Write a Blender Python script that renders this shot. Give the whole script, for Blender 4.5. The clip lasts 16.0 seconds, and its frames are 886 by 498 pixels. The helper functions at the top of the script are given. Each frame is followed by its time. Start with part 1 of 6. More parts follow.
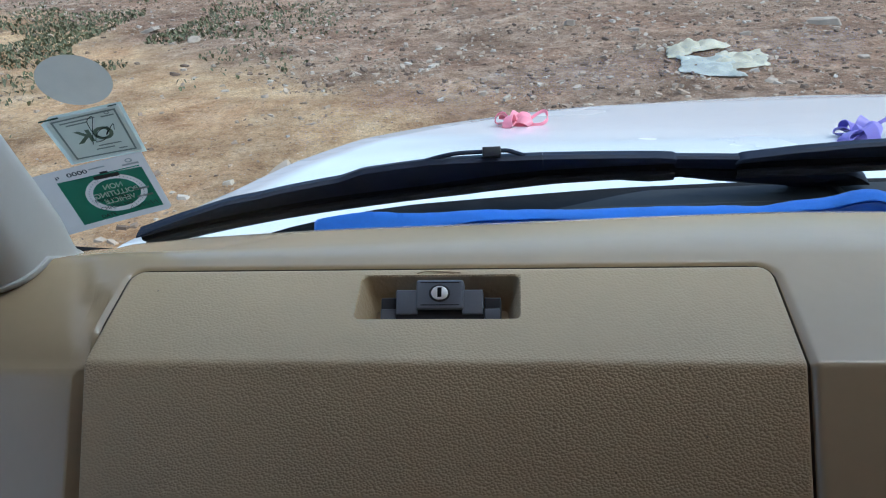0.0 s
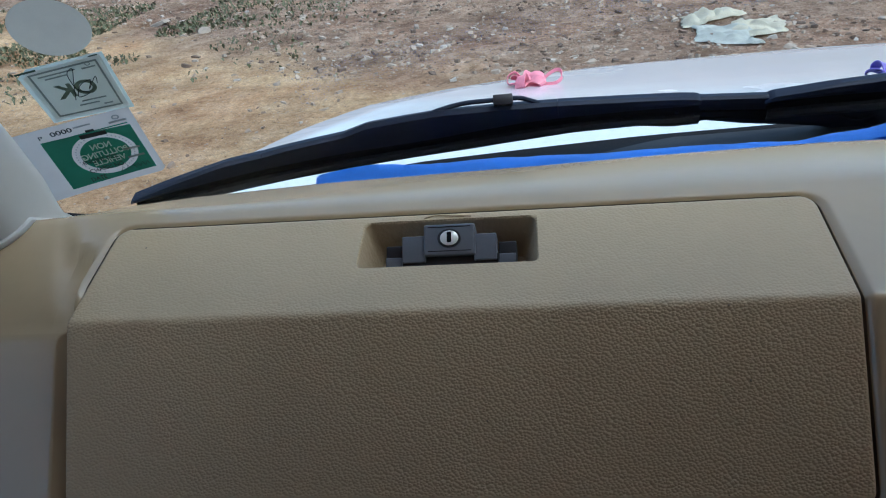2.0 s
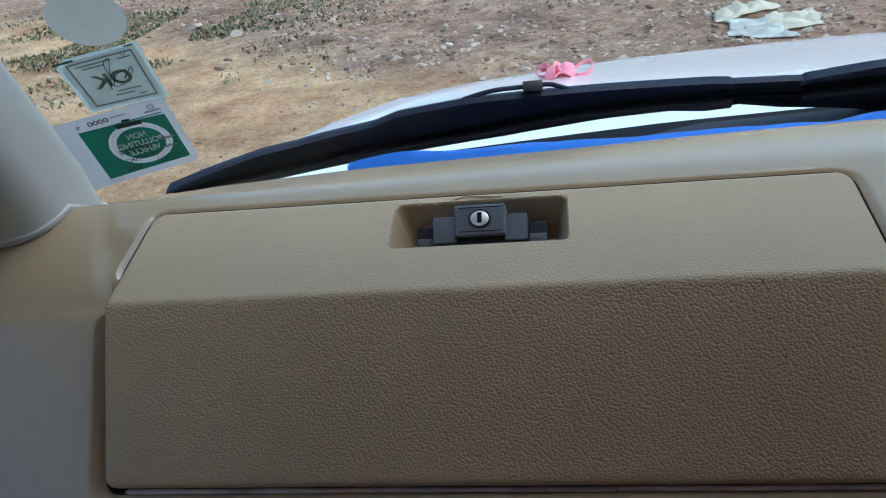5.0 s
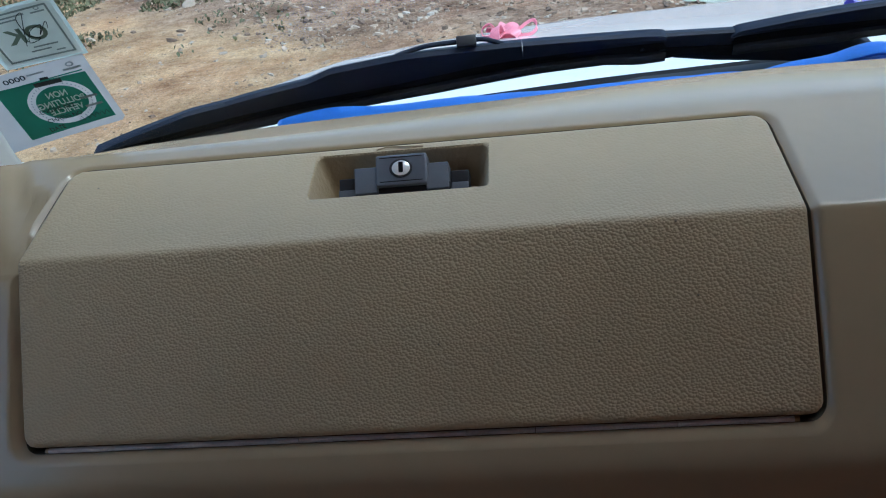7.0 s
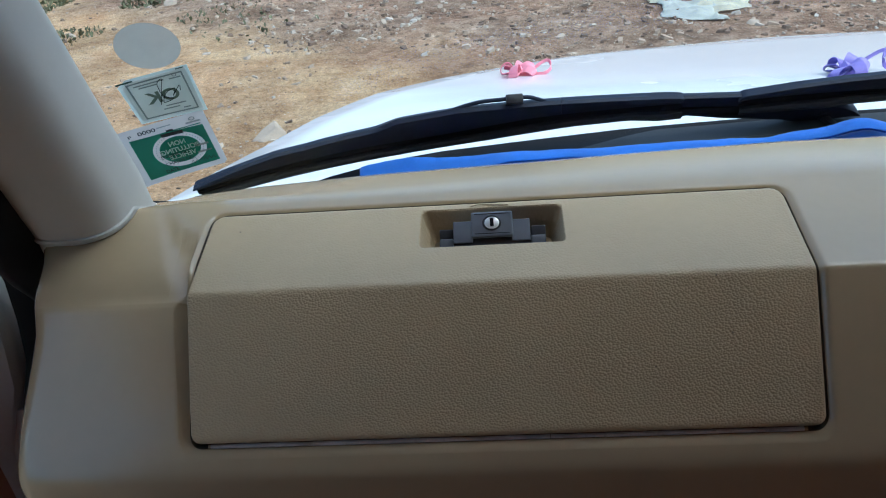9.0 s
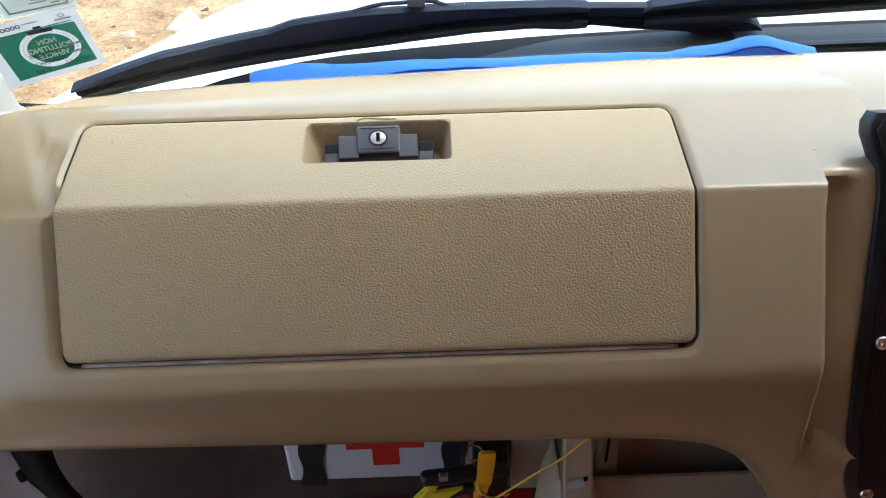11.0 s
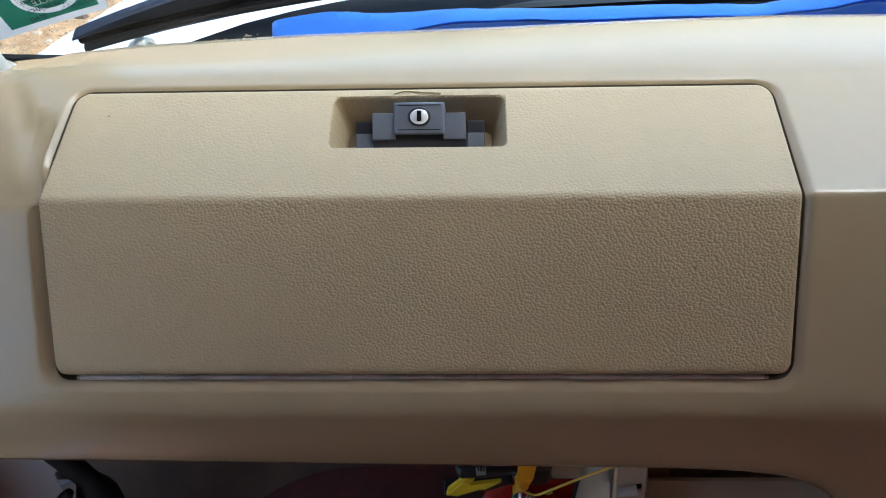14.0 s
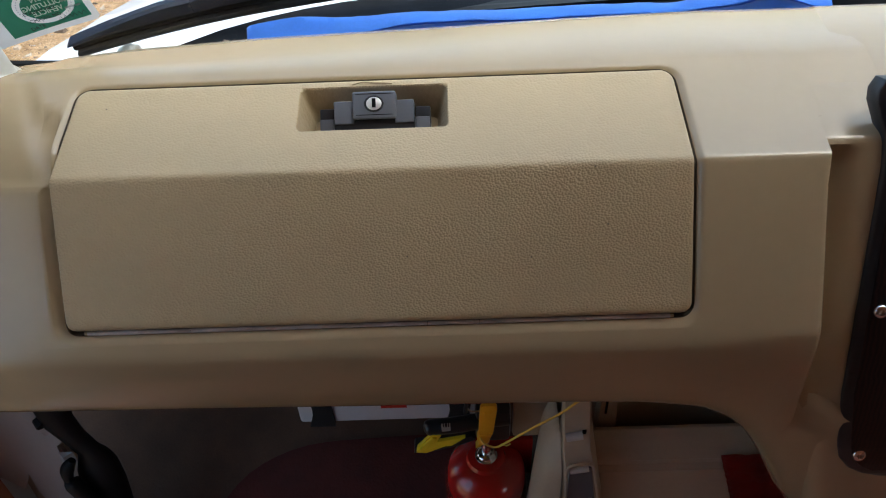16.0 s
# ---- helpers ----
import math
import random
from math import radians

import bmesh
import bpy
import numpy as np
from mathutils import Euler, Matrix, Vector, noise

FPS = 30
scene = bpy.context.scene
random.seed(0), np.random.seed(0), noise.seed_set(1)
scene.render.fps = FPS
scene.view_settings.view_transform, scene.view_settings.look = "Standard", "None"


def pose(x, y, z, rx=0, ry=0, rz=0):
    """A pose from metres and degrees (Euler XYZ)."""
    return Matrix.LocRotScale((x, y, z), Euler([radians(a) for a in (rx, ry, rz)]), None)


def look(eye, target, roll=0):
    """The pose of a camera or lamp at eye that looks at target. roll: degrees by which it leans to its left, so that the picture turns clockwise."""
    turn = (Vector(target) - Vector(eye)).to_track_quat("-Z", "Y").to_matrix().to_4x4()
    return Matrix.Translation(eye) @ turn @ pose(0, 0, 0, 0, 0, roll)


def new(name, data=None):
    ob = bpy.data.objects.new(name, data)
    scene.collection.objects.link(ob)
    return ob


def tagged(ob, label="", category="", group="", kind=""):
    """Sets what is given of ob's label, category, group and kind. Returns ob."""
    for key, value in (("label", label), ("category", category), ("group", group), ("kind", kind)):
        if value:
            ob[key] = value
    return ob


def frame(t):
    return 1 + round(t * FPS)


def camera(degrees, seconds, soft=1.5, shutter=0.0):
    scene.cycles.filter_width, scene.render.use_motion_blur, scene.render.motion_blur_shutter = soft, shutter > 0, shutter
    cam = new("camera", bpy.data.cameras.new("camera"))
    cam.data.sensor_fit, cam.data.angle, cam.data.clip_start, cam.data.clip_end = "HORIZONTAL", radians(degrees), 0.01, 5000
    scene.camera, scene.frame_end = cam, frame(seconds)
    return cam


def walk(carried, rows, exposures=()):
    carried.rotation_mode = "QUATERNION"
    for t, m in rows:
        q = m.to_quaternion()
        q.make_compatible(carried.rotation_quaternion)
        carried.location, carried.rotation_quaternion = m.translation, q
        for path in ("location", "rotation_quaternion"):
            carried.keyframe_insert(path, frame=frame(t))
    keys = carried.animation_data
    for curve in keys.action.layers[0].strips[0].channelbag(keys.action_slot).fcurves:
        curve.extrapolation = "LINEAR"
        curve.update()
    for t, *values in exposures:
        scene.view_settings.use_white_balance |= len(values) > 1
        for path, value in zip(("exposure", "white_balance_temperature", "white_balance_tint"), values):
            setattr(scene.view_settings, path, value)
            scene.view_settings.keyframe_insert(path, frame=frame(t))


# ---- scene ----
cam = camera(57.6, 16.0, soft=1.1)
PATH = [
    (0, (0.053, 0.139, 2.023), (-0.132, 1.919, 1.129), -3.3),
    (0.5, (0.065, 0.158, 2.001), (-0.11, 1.918, 1.067), -3.9),
    (1, (0.064, 0.164, 1.988), (-0.125, 1.923, 1.056), -5.2),
    (1.5, (0.057, 0.163, 1.986), (-0.158, 1.921, 1.058), -5.8),
    (2, (0.054, 0.166, 1.981), (-0.179, 1.924, 1.057), -6.1),
    (2.5, (0.052, 0.164, 1.979), (-0.198, 1.922, 1.059), -6.4),
    (3, (0.05, 0.161, 1.979), (-0.225, 1.917, 1.062), -6.8),
    (5.3, (0.056, 0.159, 1.969), (-0.254, 1.909, 1.052), -7.7),
    (5.5, (0.067, 0.15, 1.967), (-0.223, 1.892, 1.029), -7.4),
    (6, (0.092, 0.153, 1.96), (-0.151, 1.888, 0.996), -7.2),
    (6.5, (0.09, 0.16, 1.954), (-0.143, 1.886, 0.972), -7.7),
    (7, (0.077, 0.157, 1.957), (-0.15, 1.881, 0.97), -7.7),
    (7.5, (0.065, 0.15, 1.963), (-0.158, 1.874, 0.975), -7.7),
    (8, (0.048, 0.109, 1.983), (-0.171, 1.828, 0.983), -7.1),
    (8.5, (0.024, 0.074, 2.01), (-0.186, 1.797, 1.016), -6.2),
    (9, (0.012, 0.068, 2.044), (-0.141, 1.798, 1.053), -5.3),
    (9.5, (0.007, 0.045, 2.053), (-0.016, 1.753, 1.012), -3.4),
    (9.7, (0.005, 0.031, 2.053), (0.024, 1.698, 0.947), -2.7),
    (11.8, (0.06, 0.113, 2.046), (0.023, 1.653, 0.771), 0.3),
    (12, (0.06, 0.117, 2.048), (-0.008, 1.625, 0.736), 0.5),
    (12.5, (0.042, 0.183, 2.056), (-0.065, 1.648, 0.699), -0.5),
    (13, (0.007, 0.218, 2.054), (-0.096, 1.66, 0.672), -2.3),
    (13.5, (0.014, 0.206, 2.053), (-0.061, 1.625, 0.646), -1.5),
    (14, (0.034, 0.182, 2.037), (-0.038, 1.639, 0.67), -2.3),
    (14.5, (0.035, 0.159, 2.048), (-0.041, 1.614, 0.679), -2.4),
    (15, (0.03, 0.13, 2.054), (-0.039, 1.585, 0.684), -2.2),
    (15.5, (0.037, 0.116, 2.064), (-0.023, 1.578, 0.7), -2.3),
    (16, (0.057, 0.105, 2.071), (0.023, 1.574, 0.714), -2.8),
]
WALK_EXPOSURE = [(0, 0.32, 5080, -4), (2.0, 0.24, 5080, -4), (5.5, 0.40, 4980, -6), (8.0, 0.48, 4980, -6), (9.0, 0.50, 5080, -6), (9.5, 0.44, 5150, -6), (9.75, 0.90, 5450, -6), (11.8, 1.72, 5700, -4), (12.2, 1.64, 5600, -4), (13.0, 1.08, 5150, -4), (14.0, 1.38, 5400, -4), (14.5, 1.38, 5560, -4), (15.0, 1.28, 5850, -3), (16, 1.08, 6000, -2)]
walk(cam, [(t, look(eye, target, roll)) for t, eye, target, roll in PATH], WALK_EXPOSURE)

# ---- daylight: overcast sky, soft high sun ----
world = bpy.data.worlds.new("overcast_sky")
scene.world = world
world.use_nodes = True
wn = world.node_tree.nodes
sky = wn.new("ShaderNodeTexSky")
sky.sky_type = "NISHITA"
sky.sun_disc = False
sky.sun_elevation, sky.sun_rotation = radians(62), radians(105)
sky.dust_density, sky.air_density, sky.ozone_density = 5.0, 1.0, 1.0
wn["Background"].inputs["Strength"].default_value = 0.20
world.node_tree.links.new(sky.outputs["Color"], wn["Background"].inputs["Color"])
sun_data = bpy.data.lights.new("sun", "SUN")
sun_data.energy, sun_data.angle, sun_data.color = 0.6, radians(35), (1.0, 0.96, 0.9)
sun = new("sun", sun_data)
sun.matrix_world = look((2.6, -0.7, 6), (0, 0, 1.0))


# ---- materials ----
def mat(name, color, rough=0.5, metal=0.0, vary=0.12, scale=8.0, bump=0.0, bump_scale=200.0, coat=0.0,
        spec=0.5, sheen=0.0, rough_vary=0.1, coords="Object"):
    """A surface with a slow stain, a fine grain, and a small relief."""
    m = bpy.data.materials.new(name)
    m.use_nodes = True
    nt = m.node_tree
    n, l = nt.nodes, nt.links
    b = n["Principled BSDF"]
    tc = n.new("ShaderNodeTexCoord")
    big = n.new("ShaderNodeTexNoise")
    big.inputs["Scale"].default_value, big.inputs["Detail"].default_value = scale, 4
    fine = n.new("ShaderNodeTexNoise")
    fine.inputs["Scale"].default_value, fine.inputs["Detail"].default_value = scale * 23, 3
    for t in (big, fine):
        l.new(tc.outputs[coords], t.inputs["Vector"])
    add = n.new("ShaderNodeMath")
    add.operation = "MULTIPLY_ADD"
    add.inputs[1].default_value = 0.35
    l.new(fine.outputs["Fac"], add.inputs[0])
    l.new(big.outputs["Fac"], add.inputs[2])
    ramp = n.new("ShaderNodeValToRGB")
    ramp.color_ramp.elements[0].position, ramp.color_ramp.elements[1].position = 0.38, 0.95
    lo, hi = [max(0.0, c * (1 - vary)) for c in color], [min(1.0, c * (1 + vary)) for c in color]
    ramp.color_ramp.elements[0].color, ramp.color_ramp.elements[1].color = (*lo, 1), (*hi, 1)
    l.new(add.outputs[0], ramp.inputs["Fac"])
    l.new(ramp.outputs["Color"], b.inputs["Base Color"])
    rr = n.new("ShaderNodeMapRange")
    rr.inputs["To Min"].default_value, rr.inputs["To Max"].default_value = max(0.02, rough - rough_vary), min(1, rough + rough_vary)
    l.new(big.outputs["Fac"], rr.inputs["Value"])
    l.new(rr.outputs["Result"], b.inputs["Roughness"])
    b.inputs["Metallic"].default_value = metal
    b.inputs["Coat Weight"].default_value = coat
    b.inputs["Coat Roughness"].default_value = 0.08
    b.inputs["Specular IOR Level"].default_value = spec
    b.inputs["Sheen Weight"].default_value = sheen
    if bump:
        g = n.new("ShaderNodeTexNoise")
        g.inputs["Scale"].default_value, g.inputs["Detail"].default_value = bump_scale, 4
        l.new(tc.outputs[coords], g.inputs["Vector"])
        bm_ = n.new("ShaderNodeBump")
        bm_.inputs["Strength"].default_value, bm_.inputs["Distance"].default_value = 1.0, bump
        l.new(g.outputs["Fac"], bm_.inputs["Height"])
        l.new(bm_.outputs["Normal"], b.inputs["Normal"])
    return m


def grained(name, color, cell=660.0, depth=0.0006):
    """Leather-grained plastic: uneven pebbled cells with soft valleys."""
    m = mat(name, color, rough=0.46, vary=0.07, scale=6, spec=0.45)
    nt = m.node_tree
    n, l = nt.nodes, nt.links
    tc = n["Texture Coordinate"]
    warp = n.new("ShaderNodeTexNoise")
    warp.inputs["Scale"].default_value = cell * 0.45
    mixv = n.new("ShaderNodeVectorMath")
    mixv.operation = "MULTIPLY_ADD"
    mixv.inputs[1].default_value = (0.0009, 0.0009, 0.0009)
    l.new(tc.outputs["Object"], warp.inputs["Vector"])
    l.new(warp.outputs["Color"], mixv.inputs[0])
    l.new(tc.outputs["Object"], mixv.inputs[2])
    # the grain runs unbroken over the bend, so height and depth count as one axis
    split = n.new("ShaderNodeSeparateXYZ")
    l.new(mixv.outputs[0], split.inputs[0])
    run = n.new("ShaderNodeMath")
    run.operation = "ADD"
    l.new(split.outputs["Y"], run.inputs[0])
    l.new(split.outputs["Z"], run.inputs[1])
    slow = n.new("ShaderNodeMath")
    slow.operation = "MULTIPLY"
    slow.inputs[1].default_value = 0.74
    l.new(run.outputs[0], slow.inputs[0])
    # the pebbles lie stretched along a rising slant
    sq = n.new("ShaderNodeCombineXYZ")
    for axis, along, up in (("X", 0.72, 0.38), ("Y", -0.44, 0.98)):
        share = n.new("ShaderNodeMath")
        share.operation = "MULTIPLY"
        share.inputs[1].default_value = along
        l.new(split.outputs["X"], share.inputs[0])
        total = n.new("ShaderNodeMath")
        total.operation = "MULTIPLY_ADD"
        total.inputs[1].default_value = up
        l.new(slow.outputs[0], total.inputs[0])
        l.new(share.outputs[0], total.inputs[2])
        l.new(total.outputs[0], sq.inputs[axis])
    v = n.new("ShaderNodeTexVoronoi")
    v.voronoi_dimensions = "2D"
    v.feature = "SMOOTH_F1"
    v.inputs["Smoothness"].default_value = 0.45
    v.inputs["Randomness"].default_value, v.inputs["Scale"].default_value = 0.9, cell
    l.new(sq.outputs[0], v.inputs["Vector"])
    inv = n.new("ShaderNodeMath")
    inv.operation = "POWER"
    inv.inputs[1].default_value = 1.3
    l.new(v.outputs["Distance"], inv.inputs[0])
    patch = n.new("ShaderNodeTexNoise")
    patch.inputs["Scale"].default_value = 22
    l.new(tc.outputs["Object"], patch.inputs["Vector"])
    mul = n.new("ShaderNodeMath")
    mul.operation = "MULTIPLY"
    l.new(inv.outputs[0], mul.inputs[0])
    pr = n.new("ShaderNodeMapRange")
    pr.inputs["To Min"].default_value, pr.inputs["To Max"].default_value = 0.75, 1.2
    l.new(patch.outputs["Fac"], pr.inputs["Value"])
    l.new(pr.outputs["Result"], mul.inputs[1])
    # the upper slope is rubbed smoother than the upright front
    geo = n.new("ShaderNodeNewGeometry")
    axes = n.new("ShaderNodeSeparateXYZ")
    l.new(geo.outputs["Normal"], axes.inputs[0])
    worn = n.new("ShaderNodeMapRange")
    worn.inputs["From Min"].default_value, worn.inputs["From Max"].default_value = 0.55, 0.92
    worn.inputs["To Min"].default_value, worn.inputs["To Max"].default_value = 1.0, 0.42
    l.new(axes.outputs["Z"], worn.inputs["Value"])
    rub = n.new("ShaderNodeMath")
    rub.operation = "MULTIPLY"
    l.new(mul.outputs[0], rub.inputs[0])
    l.new(worn.outputs["Result"], rub.inputs[1])
    # a few dark specks of dirt
    dots = n.new("ShaderNodeTexVoronoi")
    dots.inputs["Scale"].default_value = 42
    l.new(tc.outputs["Object"], dots.inputs["Vector"])
    near = n.new("ShaderNodeMapRange")
    near.inputs["From Min"].default_value, near.inputs["From Max"].default_value = 0.020, 0.034
    near.inputs["To Min"].default_value, near.inputs["To Max"].default_value = 0.75, 0.0
    l.new(dots.outputs["Distance"], near.inputs["Value"])
    dirty = n.new("ShaderNodeMix")
    dirty.data_type = "RGBA"
    dirty.inputs["B"].default_value = (0.06, 0.05, 0.04, 1)
    l.new(near.outputs["Result"], dirty.inputs["Factor"])
    b = n["Principled BSDF"]
    l.new(b.inputs["Base Color"].links[0].from_socket, dirty.inputs["A"])
    l.new(dirty.outputs["Result"], b.inputs["Base Color"])
    bp = n.new("ShaderNodeBump")
    bp.inputs["Strength"].default_value, bp.inputs["Distance"].default_value = 0.85, depth
    bp.invert = True
    l.new(rub.outputs[0], bp.inputs["Height"])
    l.new(bp.outputs["Normal"], n["Principled BSDF"].inputs["Normal"])
    return m


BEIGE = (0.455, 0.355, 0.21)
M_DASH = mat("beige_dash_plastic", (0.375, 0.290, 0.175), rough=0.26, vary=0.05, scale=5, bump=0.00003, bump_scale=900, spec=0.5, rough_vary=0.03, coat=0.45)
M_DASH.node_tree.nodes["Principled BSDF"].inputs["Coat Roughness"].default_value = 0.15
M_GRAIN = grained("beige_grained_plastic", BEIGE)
# the lid's beige, darkened by a fifth to paint in the pocket's shade
M_POCKET_SHADE = mat("grained_pocket_shade", (0.375, 0.290, 0.175), rough=0.5, vary=0.06, scale=6, bump=0.0006, bump_scale=330)
# beige plastic inside the lid gap, with its shade put into the colour
M_GAP_SHADE = mat("beige_gap_shade", (0.085, 0.070, 0.048), rough=0.8)
M_TRIM = mat("pale_pillar_plastic", (0.53, 0.525, 0.495), rough=0.5, vary=0.04, scale=7, bump=0.00003, bump_scale=1100)
M_LATCH = mat("slate_grey_plastic", (0.115, 0.124, 0.148), rough=0.38, vary=0.12, scale=40, bump=0.00002, bump_scale=1500)
M_LATCH_DARK = mat("black_plastic", (0.016, 0.017, 0.021), rough=0.35, vary=0.15, scale=40)
M_CHROME = mat("bright_steel", (0.82, 0.82, 0.83), rough=0.16, metal=1.0, vary=0.04, scale=60, rough_vary=0.06)
M_PIN = mat("dull_steel_pin", (0.66, 0.64, 0.61), rough=0.42, metal=0.25, vary=0.15, scale=60)
M_LOCKFACE = mat("nickel_lock_face", (0.86, 0.86, 0.85), rough=0.38, metal=0.55, vary=0.05, scale=90)
M_SLOT = mat("black_slot", (0.005, 0.0055, 0.008), rough=0.6, spec=0.1)
M_PAINT = mat("white_car_paint", (0.80, 0.82, 0.85), rough=0.26, vary=0.015, scale=3, coat=0.8, rough_vary=0.05)
M_RUBBER = mat("black_wiper_rubber", (0.010, 0.011, 0.014), rough=0.6, vary=0.25, scale=35, bump=0.00005, bump_scale=700)
# black plastic; its blue tint paints in the cloth's reflection on the glass
M_WIPER = mat("satin_black_blue_veil", (0.013, 0.018, 0.033), rough=0.55, vary=0.2, scale=30, spec=0.15)
M_COWL = mat("dusty_black_cowl", (0.008, 0.010, 0.014), rough=0.6, vary=0.6, scale=26, bump=0.0003, bump_scale=120, spec=0.12)
M_CHANNEL = mat("dull_grey_channel", (0.024, 0.027, 0.030), rough=0.55, vary=0.2, scale=18, bump=0.0001, bump_scale=200, spec=0.3)
M_SEAL = mat("black_rubber_seal", (0.010, 0.010, 0.012), rough=0.55, vary=0.2, scale=30, spec=0.2)
M_CLOTH = mat("blue_cloth", (0.045, 0.18, 0.68), rough=0.85, vary=0.16, scale=22, bump=0.0003, bump_scale=900, sheen=0.25)
M_PINK = mat("pink_satin_ribbon", (0.88, 0.33, 0.42), rough=0.38, vary=0.1, scale=60, sheen=0.2)
M_PURPLE = mat("violet_satin_ribbon", (0.30, 0.25, 0.68), rough=0.38, vary=0.12, scale=60, sheen=0.2)
M_PAPER = mat("pale_sticker_paper", (0.56, 0.535, 0.50), rough=0.6, vary=0.05, scale=60)
M_PAPER_B = mat("grey_sticker_paper", (0.76, 0.76, 0.72), rough=0.6, vary=0.06, scale=60)
M_BACKING = mat("green_grey_backing", (0.60, 0.67, 0.61), rough=0.45, vary=0.08, scale=60)
M_DISC = mat("frosted_grey_film", (0.50, 0.475, 0.40), rough=0.6, vary=0.08, scale=50)
M_GREEN = mat("sticker_green_ink", (0.055, 0.25, 0.165), rough=0.55, vary=0.12, scale=50)
M_DKGREEN = mat("dark_green_foil", (0.01, 0.05, 0.03), rough=0.4)
M_INK = mat("black_ink", (0.015, 0.02, 0.022), rough=0.6)
M_INK_PALE = mat("grey_ink", (0.27, 0.29, 0.28), rough=0.6)
M_INK_WHITE = mat("white_ink", (0.80, 0.84, 0.82), rough=0.6)
M_INK_OLIVE = mat("olive_ink", (0.19, 0.225, 0.17), rough=0.6)
M_KIT = mat("white_kit_plastic", (0.72, 0.71, 0.74), rough=0.45, vary=0.06, scale=14)
M_REDCROSS = mat("red_cross_print", (0.62, 0.03, 0.015), rough=0.5)
M_STRAP = mat("black_webbing", (0.012, 0.012, 0.014), rough=0.8, bump=0.0004, bump_scale=600)
M_RED = mat("red_enamel", (0.42, 0.012, 0.01), rough=0.22, vary=0.06, scale=12, coat=0.6)
M_YELLOW = mat("yellow_plastic", (0.78, 0.62, 0.03), rough=0.4)
M_ORANGE = mat("amber_plastic_tag", (0.80, 0.40, 0.02), rough=0.4, vary=0.1, scale=60)
M_CORD = mat("yellow_cord", (0.72, 0.47, 0.07), rough=0.6)
M_TOE = mat("dark_brown_carpet", (0.080, 0.045, 0.028), rough=0.9, vary=0.3, scale=20, bump=0.0008, bump_scale=300)
M_LOWER = mat("dark_beige_panel", (0.46, 0.37, 0.275), rough=0.5, vary=0.1, scale=9, bump=0.00008, bump_scale=500)
# unseen cab floor, coloured red-brown to bounce warm light up the dashboard
M_FLOOR = mat("red_brown_bounce_floor", (0.60, 0.25, 0.15), rough=0.6, vary=0.2, scale=12, bump=0.0004, bump_scale=200)
M_CARPET = mat("maroon_floor_mat", (0.065, 0.013, 0.010), rough=0.9, vary=0.35, scale=25, bump=0.0015, bump_scale=260)
M_REDMAT = mat("red_ribbed_mat", (0.30, 0.014, 0.014), rough=0.6, vary=0.3, scale=40, bump=0.0022, bump_scale=120)
M_KICK = mat("pale_grey_kick_panel", (0.46, 0.44, 0.45), rough=0.45, vary=0.06, scale=9)
M_JET = mat("grey_white_jet_plastic", (0.55, 0.57, 0.57), rough=0.3, vary=0.08, scale=60)
M_DOOR = mat("grey_door_card", (0.60, 0.60, 0.61), rough=0.45, vary=0.06, scale=9)
# unseen headliner and walls, tinted warm as reflectors for the dashboard front
M_LINER = mat("warm_bounce_headliner", (0.44, 0.205, 0.112), rough=0.9, vary=0.06, scale=12, bump=0.0006, bump_scale=300)
M_REAR = mat("warm_bounce_lining", (0.37, 0.170, 0.098), rough=0.85, vary=0.08, scale=9, bump=0.0005, bump_scale=300)
M_HINGE = mat("worn_hinge_steel", (0.50, 0.46, 0.44), rough=0.38, metal=0.35, vary=0.45, scale=45)
M_SHEET = mat("dirty_plastic_sheet", (0.74, 0.70, 0.55), rough=0.55, vary=0.25, scale=5, bump=0.004, bump_scale=14)
M_SHEET_B = mat("pale_blue_plastic_sheet", (0.64, 0.65, 0.58), rough=0.5, vary=0.25, scale=6, bump=0.004, bump_scale=14)
M_LEAF = mat("weed_leaf", (0.115, 0.115, 0.055), rough=0.7, vary=0.5, scale=3)
M_TYRE = mat("tyre_rubber", (0.02, 0.02, 0.02), rough=0.8)


def glass_material():
    m = bpy.data.materials.new("windscreen_glass")
    m.use_nodes = True
    b = m.node_tree.nodes["Principled BSDF"]
    b.inputs["Base Color"].default_value = (1.0, 1.0, 1.0, 1)
    b.inputs["Roughness"].default_value = 0.0
    b.inputs["IOR"].default_value = 1.16
    b.inputs["Transmission Weight"].default_value = 1.0
    return m


def wood_material():
    m = mat("dark_wood_fascia", (0.035, 0.016, 0.014), rough=0.4, vary=0.4, scale=20, spec=0.25)
    nt = m.node_tree
    n, l = nt.nodes, nt.links
    w = n.new("ShaderNodeTexWave")
    w.bands_direction = "X"
    w.inputs["Scale"].default_value, w.inputs["Distortion"].default_value, w.inputs["Detail"].default_value = 90, 5, 3
    l.new(n["Texture Coordinate"].outputs["Object"], w.inputs["Vector"])
    r = n.new("ShaderNodeValToRGB")
    r.color_ramp.elements[0].color, r.color_ramp.elements[1].color = (0.006, 0.004, 0.005, 1), (0.022, 0.009, 0.008, 1)
    l.new(w.outputs["Fac"], r.inputs["Fac"])
    l.new(r.outputs["Color"], n["Principled BSDF"].inputs["Base Color"])
    return m


